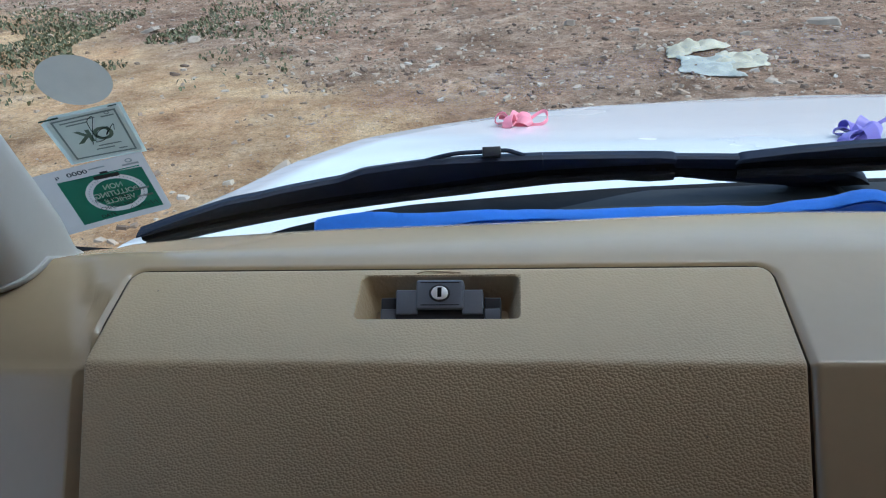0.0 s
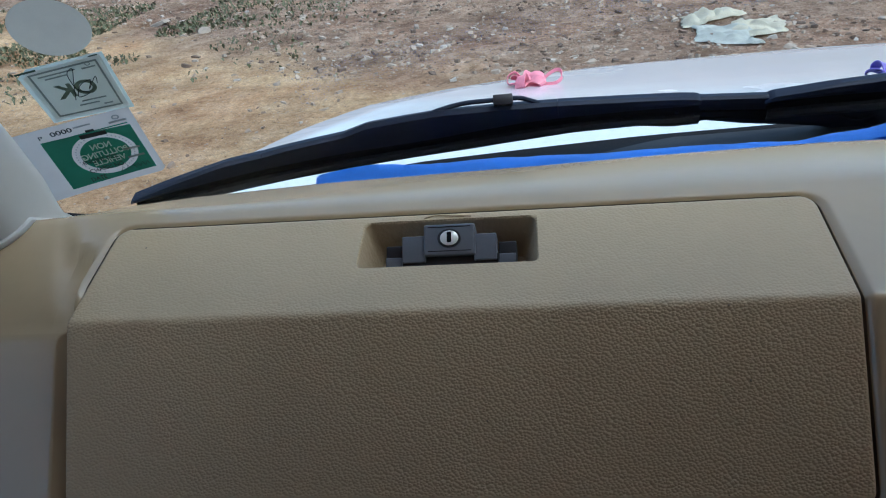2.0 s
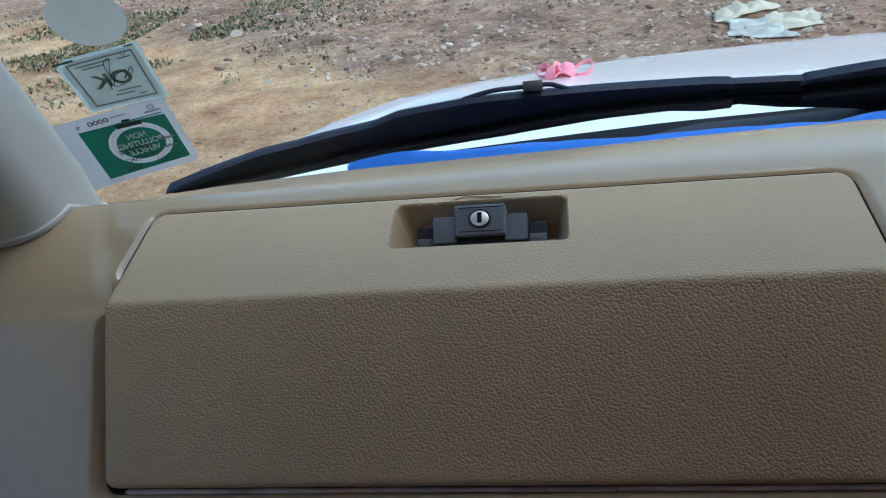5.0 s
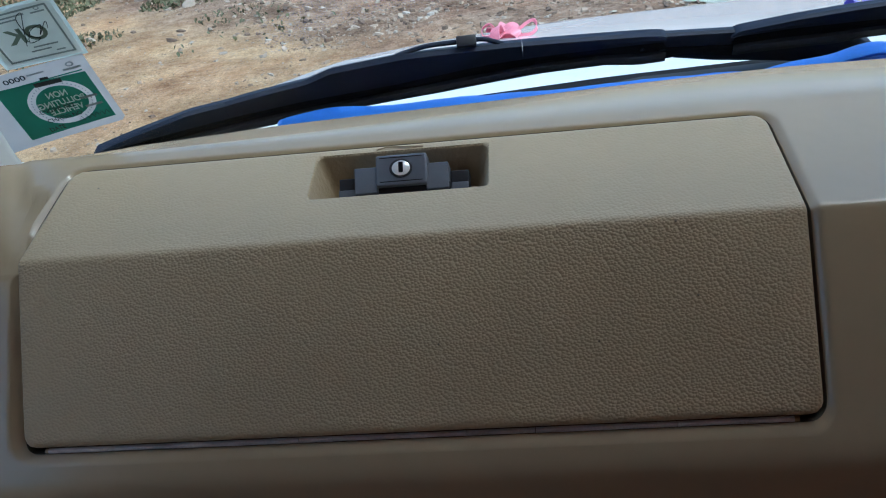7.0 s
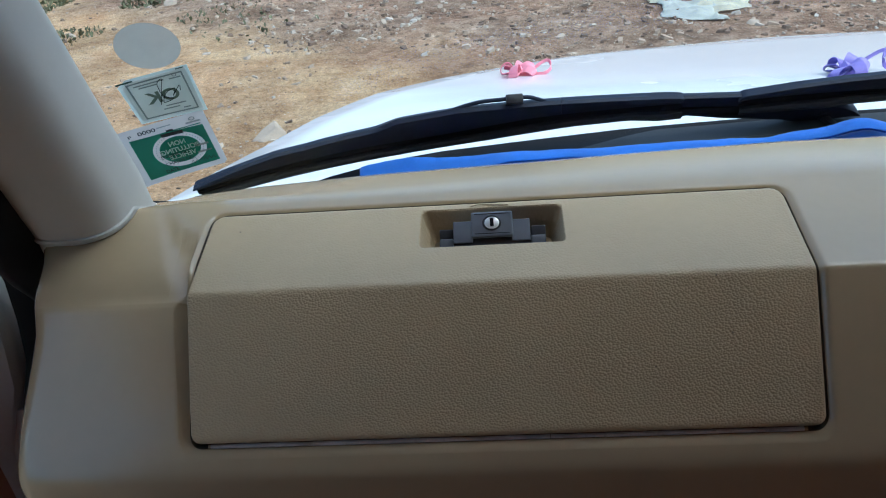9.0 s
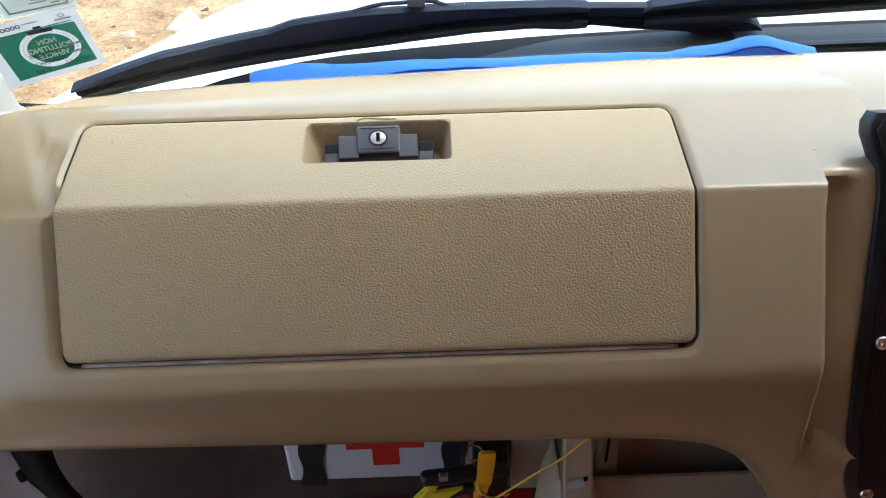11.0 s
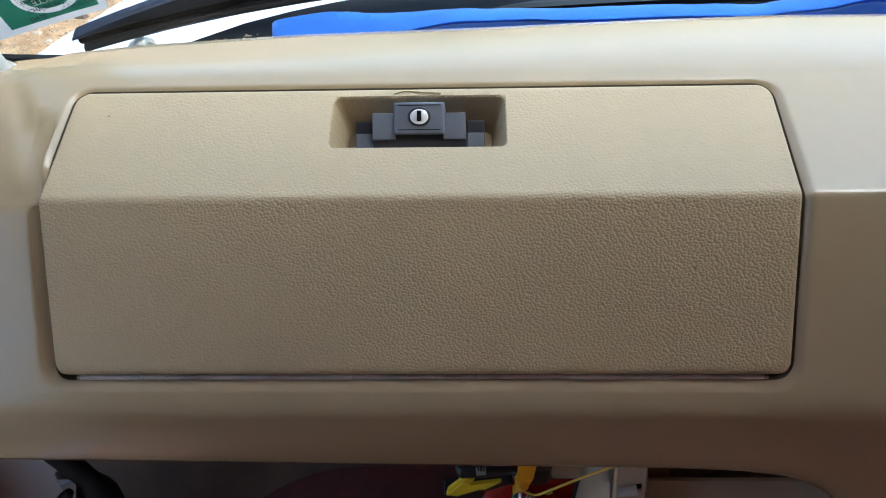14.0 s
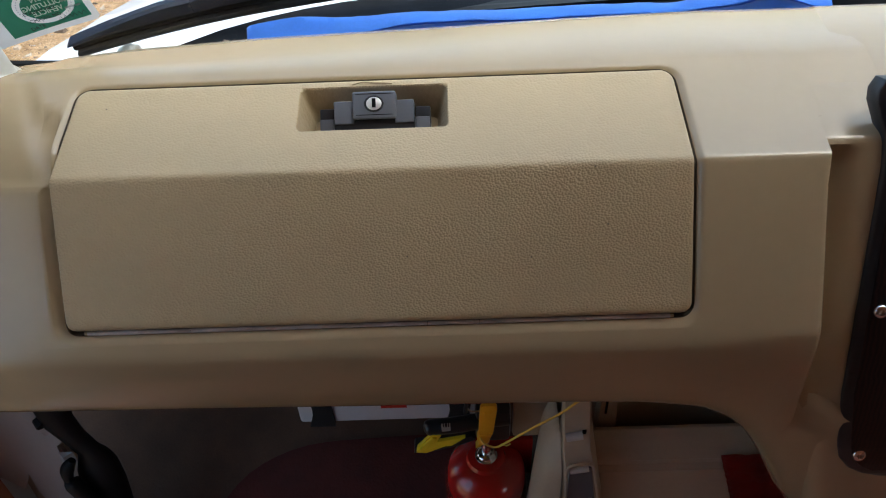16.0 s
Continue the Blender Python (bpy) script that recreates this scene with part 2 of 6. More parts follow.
def dirt_material():
    """Trodden ochre earth going over to grey-brown rubble, with damp and pale patches."""
    m = bpy.data.materials.new("rubble_earth")
    m.use_nodes = True
    nt = m.node_tree
    n, l = nt.nodes, nt.links
    b = n["Principled BSDF"]
    tc = n.new("ShaderNodeTexCoord")

    def noise_at(scale, detail=5, rough=0.55):
        t = n.new("ShaderNodeTexNoise")
        t.inputs["Scale"].default_value, t.inputs["Detail"].default_value, t.inputs["Roughness"].default_value = scale, detail, rough
        l.new(tc.outputs["Object"], t.inputs["Vector"])
        return t.outputs["Fac"]

    def ramp(fac, stops):
        r = n.new("ShaderNodeValToRGB")
        while len(r.color_ramp.elements) < len(stops):
            r.color_ramp.elements.new(0.5)
        for e, (p, c) in zip(r.color_ramp.elements, stops):
            e.position, e.color = p, (*c, 1)
        l.new(fac, r.inputs["Fac"])
        return r.outputs["Color"]

    def mix(fac, a, c, kind="MIX"):
        x = n.new("ShaderNodeMix")
        x.data_type, x.blend_type = "RGBA", kind
        if hasattr(fac, "links"):
            l.new(fac, x.inputs["Factor"])
        else:
            x.inputs["Factor"].default_value = fac
        l.new(a, x.inputs["A"])
        l.new(c, x.inputs["B"])
        return x.outputs["Result"]

    sep = n.new("ShaderNodeSeparateXYZ")
    l.new(tc.outputs["Object"], sep.inputs[0])
    # ochre track near the vehicle, running along a slant; rubble beyond it
    slant = n.new("ShaderNodeMath")
    slant.operation = "MULTIPLY_ADD"
    slant.inputs[1].default_value = 0.75
    l.new(sep.outputs["X"], slant.inputs[0])
    l.new(sep.outputs["Y"], slant.inputs[2])
    wob = n.new("ShaderNodeMath")
    wob.operation = "MULTIPLY_ADD"
    wob.inputs[1].default_value = 3.5
    l.new(noise_at(0.7, 5), wob.inputs[0])
    l.new(slant.outputs[0], wob.inputs[2])
    edge = n.new("ShaderNodeMapRange")
    edge.interpolation_type = "SMOOTHSTEP"
    edge.inputs["From Min"].default_value, edge.inputs["From Max"].default_value = 7.2, 9.2
    l.new(wob.outputs[0], edge.inputs["Value"])
    ochre = ramp(noise_at(2.6, 10, 0.72), [(0.28, (0.26, 0.150, 0.075)), (0.42, (0.47, 0.320, 0.175)), (0.56, (0.60, 0.44, 0.26)), (0.75, (0.70, 0.56, 0.39))])
    rubble = ramp(noise_at(4.0, 10, 0.75), [(0.30, (0.10, 0.062, 0.042)), (0.43, (0.27, 0.185, 0.125)), (0.56, (0.42, 0.305, 0.215)), (0.72, (0.60, 0.49, 0.38))])
    base = mix(edge.outputs["Result"], ochre, rubble)
    # a bruised red-brown stretch between track and rubble
    stain = ramp(noise_at(0.55, 6, 0.6), [(0.46, (1.0, 1.0, 1.0)), (0.58, (0.86, 0.76, 0.72)), (0.70, (0.78, 0.68, 0.65))])
    base = mix(0.75, base, stain, "MULTIPLY")
    for scale, lo, hi, dark, fair in ((24, 0.13, 0.22, (0.12, 0.09, 0.075), (0.66, 0.61, 0.54)), (52, 0.16, 0.27, (0.09, 0.07, 0.06), (0.60, 0.54, 0.46))):
        speck = n.new("ShaderNodeTexVoronoi")
        speck.inputs["Scale"].default_value = scale
        l.new(tc.outputs["Object"], speck.inputs["Vector"])
        sr = ramp(speck.outputs["Distance"], [(0.0, (1, 1, 1)), (lo, (0.9, 0.9, 0.9)), (hi, (0, 0, 0))])
        pick = ramp(speck.outputs["Color"], [(0.35, (0, 0, 0)), (0.5, (1, 1, 1))])
        tone = ramp(speck.outputs["Color"], [(0.3, dark), (0.6, (0.34, 0.27, 0.20)), (0.9, fair)])
        base = mix(mix(1.0, sr, pick, "MULTIPLY"), base, tone)
    damp = ramp(noise_at(0.9, 5), [(0.32, (0.62, 0.555, 0.50)), (0.48, (1.03, 1.01, 0.99)), (0.66, (1.28, 1.24, 1.19))])
    base = mix(0.85, base, damp, "MULTIPLY")
    crumbs = ramp(noise_at(20, 8, 0.78), [(0.36, (0.28, 0.24, 0.21)), (0.45, (0.80, 0.78, 0.76)), (0.58, (1.0, 1.0, 1.0)), (0.68, (1.5, 1.45, 1.4))])
    base = mix(0.65, base, crumbs, "MULTIPLY")
    grit = ramp(noise_at(90, 4), [(0.35, (0.6, 0.6, 0.6)), (0.65, (1.3, 1.3, 1.3))])
    base = mix(0.5, base, grit, "MULTIPLY")
    l.new(base, b.inputs["Base Color"])
    b.inputs["Roughness"].default_value = 0.95
    b.inputs["Specular IOR Level"].default_value = 0.15
    bp = n.new("ShaderNodeBump")
    bp.inputs["Strength"].default_value, bp.inputs["Distance"].default_value = 1.0, 0.10
    l.new(noise_at(9, 9, 0.7), bp.inputs["Height"])
    l.new(bp.outputs["Normal"], b.inputs["Normal"])
    return m


def stone_material():
    m = mat("stones", (0.34, 0.29, 0.24), rough=0.9, vary=0.3, scale=20, bump=0.004, bump_scale=60)
    nt = m.node_tree
    n, l = nt.nodes, nt.links
    g = n.new("ShaderNodeNewGeometry")
    r = n.new("ShaderNodeValToRGB")
    for p, c in ((0.25, (0.20, 0.135, 0.092)), (0.50, (0.34, 0.255, 0.18)), (0.72, (0.40, 0.315, 0.23)), (0.90, (0.45, 0.38, 0.295))):
        e = r.color_ramp.elements.new(p)
        e.color = (*c, 1)
    r.color_ramp.elements[0].color, r.color_ramp.elements[-1].color = (0.12, 0.085, 0.06, 1), (0.50, 0.45, 0.38, 1)
    l.new(g.outputs["Random Per Island"], r.inputs["Fac"])
    x = n.new("ShaderNodeMix")
    x.data_type, x.blend_type = "RGBA", "MULTIPLY"
    x.inputs["Factor"].default_value = 0.6
    l.new(r.outputs["Color"], x.inputs["A"])
    sc = n.new("ShaderNodeTexNoise")
    sc.inputs["Scale"].default_value = 30
    l.new(n["Texture Coordinate"].outputs["Object"], sc.inputs["Vector"])
    mr = n.new("ShaderNodeMapRange")
    mr.inputs["To Min"].default_value, mr.inputs["To Max"].default_value = 0.5, 1.4
    l.new(sc.outputs["Fac"], mr.inputs["Value"])
    l.new(mr.outputs["Result"], x.inputs["B"])
    l.new(x.outputs["Result"], n["Principled BSDF"].inputs["Base Color"])
    return m


def see_through(m, share):
    """Thin paper or film: part of the daylight behind it comes through."""
    nt = m.node_tree
    n, l = nt.nodes, nt.links
    b = n["Principled BSDF"]
    t = n.new("ShaderNodeBsdfTranslucent")
    l.new(b.inputs["Base Color"].links[0].from_socket, t.inputs["Color"])
    x = n.new("ShaderNodeMixShader")
    x.inputs["Fac"].default_value = share
    l.new(b.outputs["BSDF"], x.inputs[1])
    l.new(t.outputs["BSDF"], x.inputs[2])
    l.new(x.outputs["Shader"], n["Material Output"].inputs["Surface"])


for paper in (M_PAPER, M_PAPER_B, M_BACKING, M_DISC, M_GREEN, M_INK_WHITE, M_INK_PALE, M_INK_OLIVE):
    see_through(paper, 0.6)
see_through(M_CLOTH, 0.25)
see_through(M_PINK, 0.25)
see_through(M_PURPLE, 0.25)
M_GLASS, M_WOOD, M_DIRT, M_STONE = glass_material(), wood_material(), dirt_material(), stone_material()


# ---- mesh helpers ----
def empty(name, label="", category="", group="", kind="", at=(0, 0, 0)):
    ob = new(name)
    ob.empty_display_size = 0.02
    ob.location = at
    return tagged(ob, label, category, group, kind)


def part(name, bm, material, parent=None, label="", smooth=True, sharp=40):
    """Links a bmesh as one mesh object, under parent if there is one; its vertices are in world metres."""
    bmesh.ops.recalc_face_normals(bm, faces=bm.faces)
    me = bpy.data.meshes.new(name)
    for e in bm.edges:
        if len(e.link_faces) == 2 and e.calc_face_angle(0) > radians(sharp):
            e.smooth = False
    for f in bm.faces:
        f.smooth = smooth
    bm.to_mesh(me)
    bm.free()
    me.materials.append(material)
    ob = new(name, me)
    if parent:
        ob.parent = parent
        up = parent
        offset = Vector()
        while up:
            offset += up.location
            up = up.parent
        ob.location = -offset
    if label:
        ob["label"] = label
    return ob


def thing(name, bm, material, label, category, group="", kind="", smooth=True, sharp=40):
    return tagged(part(name, bm, material, None, "", smooth, sharp), label, category, group, kind)


def loft(rings, closed=True, caps=True, bm=None):
    """Quads between successive rings of equal length."""
    bm = bm or bmesh.new()
    rows = [[bm.verts.new(p) for p in r] for r in rings]
    n = len(rows[0])
    for a, b in zip(rows, rows[1:]):
        for i in range(n if closed else n - 1):
            j = (i + 1) % n
            bm.faces.new((a[i], a[j], b[j], b[i]))
    if caps and closed:
        bm.faces.new(rows[0][::-1])
        bm.faces.new(rows[-1])
    return bm


def block(center, size, rot=(0, 0, 0), bevel=0.002, seg=2, bm=None):
    bm2 = bmesh.new()
    bmesh.ops.create_cube(bm2, size=1.0)
    bmesh.ops.scale(bm2, vec=size, verts=bm2.verts)
    if bevel:
        bmesh.ops.bevel(bm2, geom=bm2.edges[:], offset=bevel, segments=seg, profile=0.6, affect="EDGES")
    bmesh.ops.transform(bm2, matrix=pose(*center, *rot), verts=bm2.verts)
    if bm is None:
        return bm2
    me = bpy.data.meshes.new("tmp")
    bm2.to_mesh(me)
    bm.from_mesh(me)
    bpy.data.meshes.remove(me)
    bm2.free()
    return bm


def tube(path, radius, n=8, flat=1.0, bm=None, up=(0, 0, 1)):
    """A round or flattened bar along a path; radius may be a number or one per point."""
    path = [Vector(p) for p in path]
    rings = []
    for i, p in enumerate(path):
        d = (path[min(i + 1, len(path) - 1)] - path[max(i - 1, 0)]).normalized()
        side = d.cross(Vector(up)).normalized()
        top = side.cross(d)
        r = radius[i] if isinstance(radius, (list, tuple)) else radius
        rings.append([p + side * (r * math.cos(2 * math.pi * k / n)) + top * (r * flat * math.sin(2 * math.pi * k / n)) for k in range(n)])
    return loft(rings, bm=bm)


def lathe(profile, center, axis=(0, 0, 1), n=28, bm=None):
    """Turns (radius, height) pairs about an axis through center."""
    q = Vector((0, 0, 1)).rotation_difference(Vector(axis))
    rings = [[Vector(center) + q @ Vector((r * math.cos(2 * math.pi * k / n), r * math.sin(2 * math.pi * k / n), h)) for k in range(n)] for r, h in profile]
    return loft(rings, bm=bm)


def smooth_path(points, steps=8):
    """Catmull-Rom through points."""
    pts = [Vector(p) for p in points]
    out = []
    for i in range(len(pts) - 1):
        p0, p1, p2, p3 = pts[max(i - 1, 0)], pts[i], pts[i + 1], pts[min(i + 2, len(pts) - 1)]
        for k in range(steps):
            t = k / steps
            out.append(0.5 * (2 * p1 + (p2 - p0) * t + (2 * p0 - 5 * p1 + 4 * p2 - p3) * t * t + (3 * p1 - p0 - 3 * p2 + p3) * t ** 3))
    out.append(pts[-1])
    return out


def lerp_table(x, xs, ys):
    return float(np.interp(x, xs, ys))


def ease(x, a, b):
    t = min(1.0, max(0.0, (x - a) / (b - a)))
    return t * t * (3 - 2 * t)


# ---- outdoors: one sheet of ground ----
def ground_height(x, y):
    k = ease(y, 3, 4.5) * (1 - ease(y, 13, 15))
    clods = abs(noise.noise(Vector((x * 2.3, y * 2.3, 4)))) * 0.035 + noise.noise(Vector((x * 6.1, y * 6.1, 7))) * 0.014 + noise.noise(Vector((x * 15, y * 15, 2))) * 0.006
    return k * (0.05 * noise.noise(Vector((x * 0.5, y * 0.5, 0))) + clods)


def build_ground():
    xs = [-2500, -600, -120, -40, -20, -14] + [-9 + 0.07 * i for i in range(243)] + [12, 18, 40, 120, 600, 2500]
    ys = [-2500, -600, -100, -20, -5, 0, 2] + [3 + 0.07 * i for i in range(165)] + [16, 20, 25, 40, 120, 600, 2500]
    verts = [(x, y, ground_height(x, y) if -9.1 < x < 8.1 and 2 < y < 15 else 0) for y in ys for x in xs]
    w = len(xs)
    faces = [(j * w + i, j * w + i + 1, j * w + w + i + 1, j * w + w + i) for j in range(len(ys) - 1) for i in range(w - 1)]
    me = bpy.data.meshes.new("ground")
    me.from_pydata(verts, [], faces)
    me.polygons.foreach_set("use_smooth", [True] * len(faces))
    me.materials.append(M_DIRT)
    return tagged(new("ground", me), "ochre earth strewn with grey rubble and litter", "ground", kind="structure")


def stone_into(verts, faces, x, y, size, rng, flat=0.6):
    """A broken chip: a skewed block with knocked corners and a tilted lie."""
    base = len(verts)
    turn, tip = rng.uniform(0, math.pi), rng.uniform(-0.4, 0.4)
    c, s = math.cos(turn), math.sin(turn)
    sx, sy, sz = size * rng.uniform(0.6, 1.5), size * rng.uniform(0.45, 1.0), size * flat * rng.uniform(0.45, 1.1)
    z = ground_height(x, y) + sz * 0.2
    for h in (-0.7, 0.75):
        for a, b in ((1, 0.7), (0.1, 1), (-0.9, 0.6), (-0.8, -0.8), (0.6, -0.9)):
            k = rng.uniform(0.75, 1.15) * (0.8 if h > 0 else 1.0)
            px, py = a * k * sx, b * k * sy * rng.uniform(0.8, 1.1)
            verts.append((x + c * px - s * py, y + s * px + c * py, z + h * sz * rng.uniform(0.7, 1.2) + tip * px))
    for i in range(5):
        j = (i + 1) % 5
        faces.append((base + i, base + j, base + 5 + j, base + 5 + i))
    faces.append(tuple(base + 5 + i for i in range(5)))


def build_stones():
    rng = random.Random(7)
    verts, faces = [], []
    for i in range(64000):
        y = 3.5 + 11.0 * rng.random() ** 1.1
        x = rng.uniform(-0.80 * y - 0.6, 0.62 * y + 0.8)
        track = y + 0.75 * x + 3.5 * (noise.noise(Vector((x * 0.7, y * 0.7, 3))) * 0.5 + 0.5)
        if track < 8.4 and rng.random() < 0.86:
            continue
        if noise.noise(Vector((x * 1.3, y * 1.3, 8))) < -0.15 and rng.random() < 0.6:
            continue
        stone_into(verts, faces, x, y, 0.006 + 0.040 * rng.random() ** 9, rng)
    me = bpy.data.meshes.new("gravel")
    me.from_pydata(verts, [], faces)
    me.materials.append(M_STONE)
    return tagged(new("gravel", me), "loose pebbles and broken stone chips scattered over the earth", "gravel", kind="stuff")


def build_rocks():
    """The stones that stand out singly: pale lumps lying on the track and in the rubble."""
    rng = random.Random(11)
    spots = [(-0.42, 6.22, 0.10), (-1.62, 5.35, 0.13), (-2.75, 7.6, 0.085), (-2.28, 7.35, 0.065), (0.70, 10.0, 0.16), (3.55, 9.8, 0.20),
             (2.32, 7.42, 0.085), (2.55, 9.3, 0.10), (-4.9, 10.9, 0.17), (-0.86, 8.6, 0.09), (-1.2, 9.4, 0.10), (-3.2, 8.6, 0.08), (1.4, 9.6, 0.09), (3.4, 8.2, 0.10), (-4.6, 8.7, 0.11), (-3.9, 9.9, 0.12)]
    pale = mat("pale_rock", (0.34, 0.28, 0.215), rough=0.9, vary=0.25, scale=9, bump=0.006, bump_scale=40)
    for x, y, size in spots:
        verts, faces = [], []
        stone_into(verts, faces, x, y, size * 0.8, rng, 0.5)
        me = bpy.data.meshes.new("stone")
        me.from_pydata(verts, [], faces)
        bm = bmesh.new()
        bm.from_mesh(me)
        bmesh.ops.bevel(bm, geom=bm.edges[:], offset=size * 0.08, segments=1, affect="EDGES")
        bpy.data.meshes.remove(me)
        thing("stone", bm, pale, "pale rough stone half sunk in the earth", "stone", group="loose stones", sharp=30)


def crumpled_sheet(name, outline, material, label, lift=0.05, seed=1):
    """A limp sheet with creases lying on the ground, from a four-cornered outline."""
    bm = bmesh.new()
    n = 22
    a, b, c, d = [Vector((*p, 0)) for p in outline]
    rows = []
    for i in range(n + 1):
        row = []
        for j in range(n + 1):
            u, v = i / n, j / n
            p = a.lerp(b, u).lerp(d.lerp(c, u), v)
            k = Vector((p.x * 3 + seed, p.y * 3, seed))
            p += Vector((noise.noise(k * 1.4), noise.noise(k * 1.4 + Vector((9, 0, 0))), 0)) * 0.10
            h = abs(noise.noise(k * 1.3)) + 0.6 * abs(noise.noise(k * 3.1))
            rim = min(u, 1 - u, v, 1 - v) * 6
            row.append(bm.verts.new((p.x, p.y, ground_height(p.x, p.y) + 0.012 + lift * h * min(1, rim + 0.25))))
        rows.append(row)
    for r, s in zip(rows, rows[1:]):
        for j in range(n):
            bm.faces.new((r[j], r[j + 1], s[j + 1], s[j]))
    bmesh.ops.solidify(bm, geom=bm.faces[:], thickness=0.003)
    return thing(name, bm, material, label, "plastic sheet", group="litter", sharp=60)


def build_weeds():
    rng = random.Random(5)
    verts, faces = [], []
    for i in range(9000):
        x, y = rng.gauss(-5.6, 1.5), rng.gauss(10.6, 1.4)
        if noise.noise(Vector((x * 0.9, y * 0.9, 5))) < -0.05:
            continue
        h, w, a = rng.uniform(0.015, 0.06), rng.uniform(0.008, 0.022), rng.uniform(0, 6.28)
        z, b = ground_height(x, y), len(verts)
        lx, ly = math.cos(a), math.sin(a)
        lean = rng.uniform(0.3, 1.4) * h
        verts += [(x - ly * w * .4, y + lx * w * .4, z), (x + ly * w * .4, y - lx * w * .4, z),
                  (x + lx * lean * .5 + ly * w, y + ly * lean * .5 - lx * w, z + h * .7), (x + lx * lean, y + ly * lean, z + h), (x + lx * lean * .5 - ly * w, y + ly * lean * .5 + lx * w, z + h * .7)]
        faces.append((b, b + 1, b + 2, b + 3, b + 4))
    me = bpy.data.meshes.new("weeds")
    me.from_pydata(verts, [], faces)
    me.materials.append(M_LEAF)
    return tagged(new("weeds", me), "low green weeds growing through the rubble", "weeds", kind="stuff")


build_ground()
build_stones()
build_rocks()
build_weeds()
crumpled_sheet("plastic_sheet", [(1.62, 7.62), (2.12, 7.52), (2.18, 8.25), (1.60, 8.35)], M_SHEET_B, "crumpled pale blue-grey plastic sheet on the rubble", 0.06, 2)
crumpled_sheet("plastic_sheet", [(1.98, 7.75), (2.45, 7.95), (2.55, 8.55), (2.05, 8.45)], M_SHEET, "dirty cream plastic sheet torn and crumpled on the rubble", 0.08, 5)
crumpled_sheet("plastic_sheet", [(1.55, 8.30), (2.25, 8.75), (2.28, 8.95), (1.60, 8.75)], M_SHEET, "twisted strip of dirty cream plastic on the rubble", 0.10, 9)

# ---- the van's outside: bonnet, cowl, windscreen ----
MID = 0.62  # the van's centre line


def glass_y(x, z):
    d = 2 * MID - x if x > MID else x
    return 0.878 - 0.24 * math.exp(-(d + 0.40) / 0.21) - 0.557 * (z - 1.74)


HOOD_Y = [0.80, 0.86, 0.90, 0.97, 1.06, 1.17, 1.29, 1.41, 1.53, 1.63, 1.71, 1.76, 1.768]
HOOD_X = [-0.452, -0.412, -0.378, -0.340, -0.304, -0.250, -0.178, -0.078, 0.040, 0.170, 0.335, 0.490, 0.610]
HOOD_Z = [1.628, 1.640, 1.652, 1.655, 1.647, 1.644, 1.634, 1.614, 1.590, 1.571, 1.552, 1.541, 1.539]


def hood_mid(y):
    return lerp_table(y, [0.8, 0.9, 1.0, 1.1, 1.2, 1.3, 1.4, 1.53, 1.66, 1.77], [1.680, 1.683, 1.679, 1.668, 1.653, 1.635, 1.616, 1.591, 1.566, 1.540])


def hood_z(x, y):
    e = lerp_table(y, HOOD_Y, HOOD_X)
    u = min(1.0, abs(x - MID) / (MID - e))
    return hood_mid(y) - (hood_mid(y) - lerp_table(y, HOOD_Y, HOOD_Z)) * u ** 4


van = empty("van", "white van seen over its bonnet, parked on bare ground", "van", at=(MID, 0.4, 0))


def build_bonnet():
    edge = smooth_path([(x, y, z) for x, y, z in zip(HOOD_X, HOOD_Y, HOOD_Z)], 4)
    rows = []
    for p in edge:
        y = max(0.80, min(1.768, p.y))
        half = MID - p.x
        row = []
        for down, out in ((1.0, 0.05), (0.45, 0.04), (0.12, 0.035), (0.035, 0.024), (0.012, 0.012)):
            row.append((p.x - out, y + out * 0.4, p.z - down * 0.9))
        inner = []
        for u in [-1 + i / 16 for i in range(33)]:
            x = MID + half * u
            back = max(y, glass_y(x, 1.69) + 0.010) if abs(u) < 0.99 else y
            inner.append((x, back, hood_z(x, back)))
        right = [(2 * MID - q[0], q[1], q[2]) for q in row[::-1]]
        rows.append(row + inner + right)
    bm = loft(rows, closed=False)
    front = [(x, y + 0.004, max(0.35, z - 0.9 * (0.35 if 4 < i < 38 else 1))) for i, (x, y, z) in enumerate(rows[-1])]
    low = [(x, y + 0.002, 0.45) for x, y, z in front]
    loft([rows[-1], [(x, y + 0.002, z - 0.03) for x, y, z in rows[-1]], front, low], closed=False, bm=bm)
    bmesh.ops.remove_doubles(bm, verts=bm.verts, dist=0.0004)
    return part("bonnet", bm, M_PAINT, van, "glossy white bonnet with drying water drops", sharp=60)


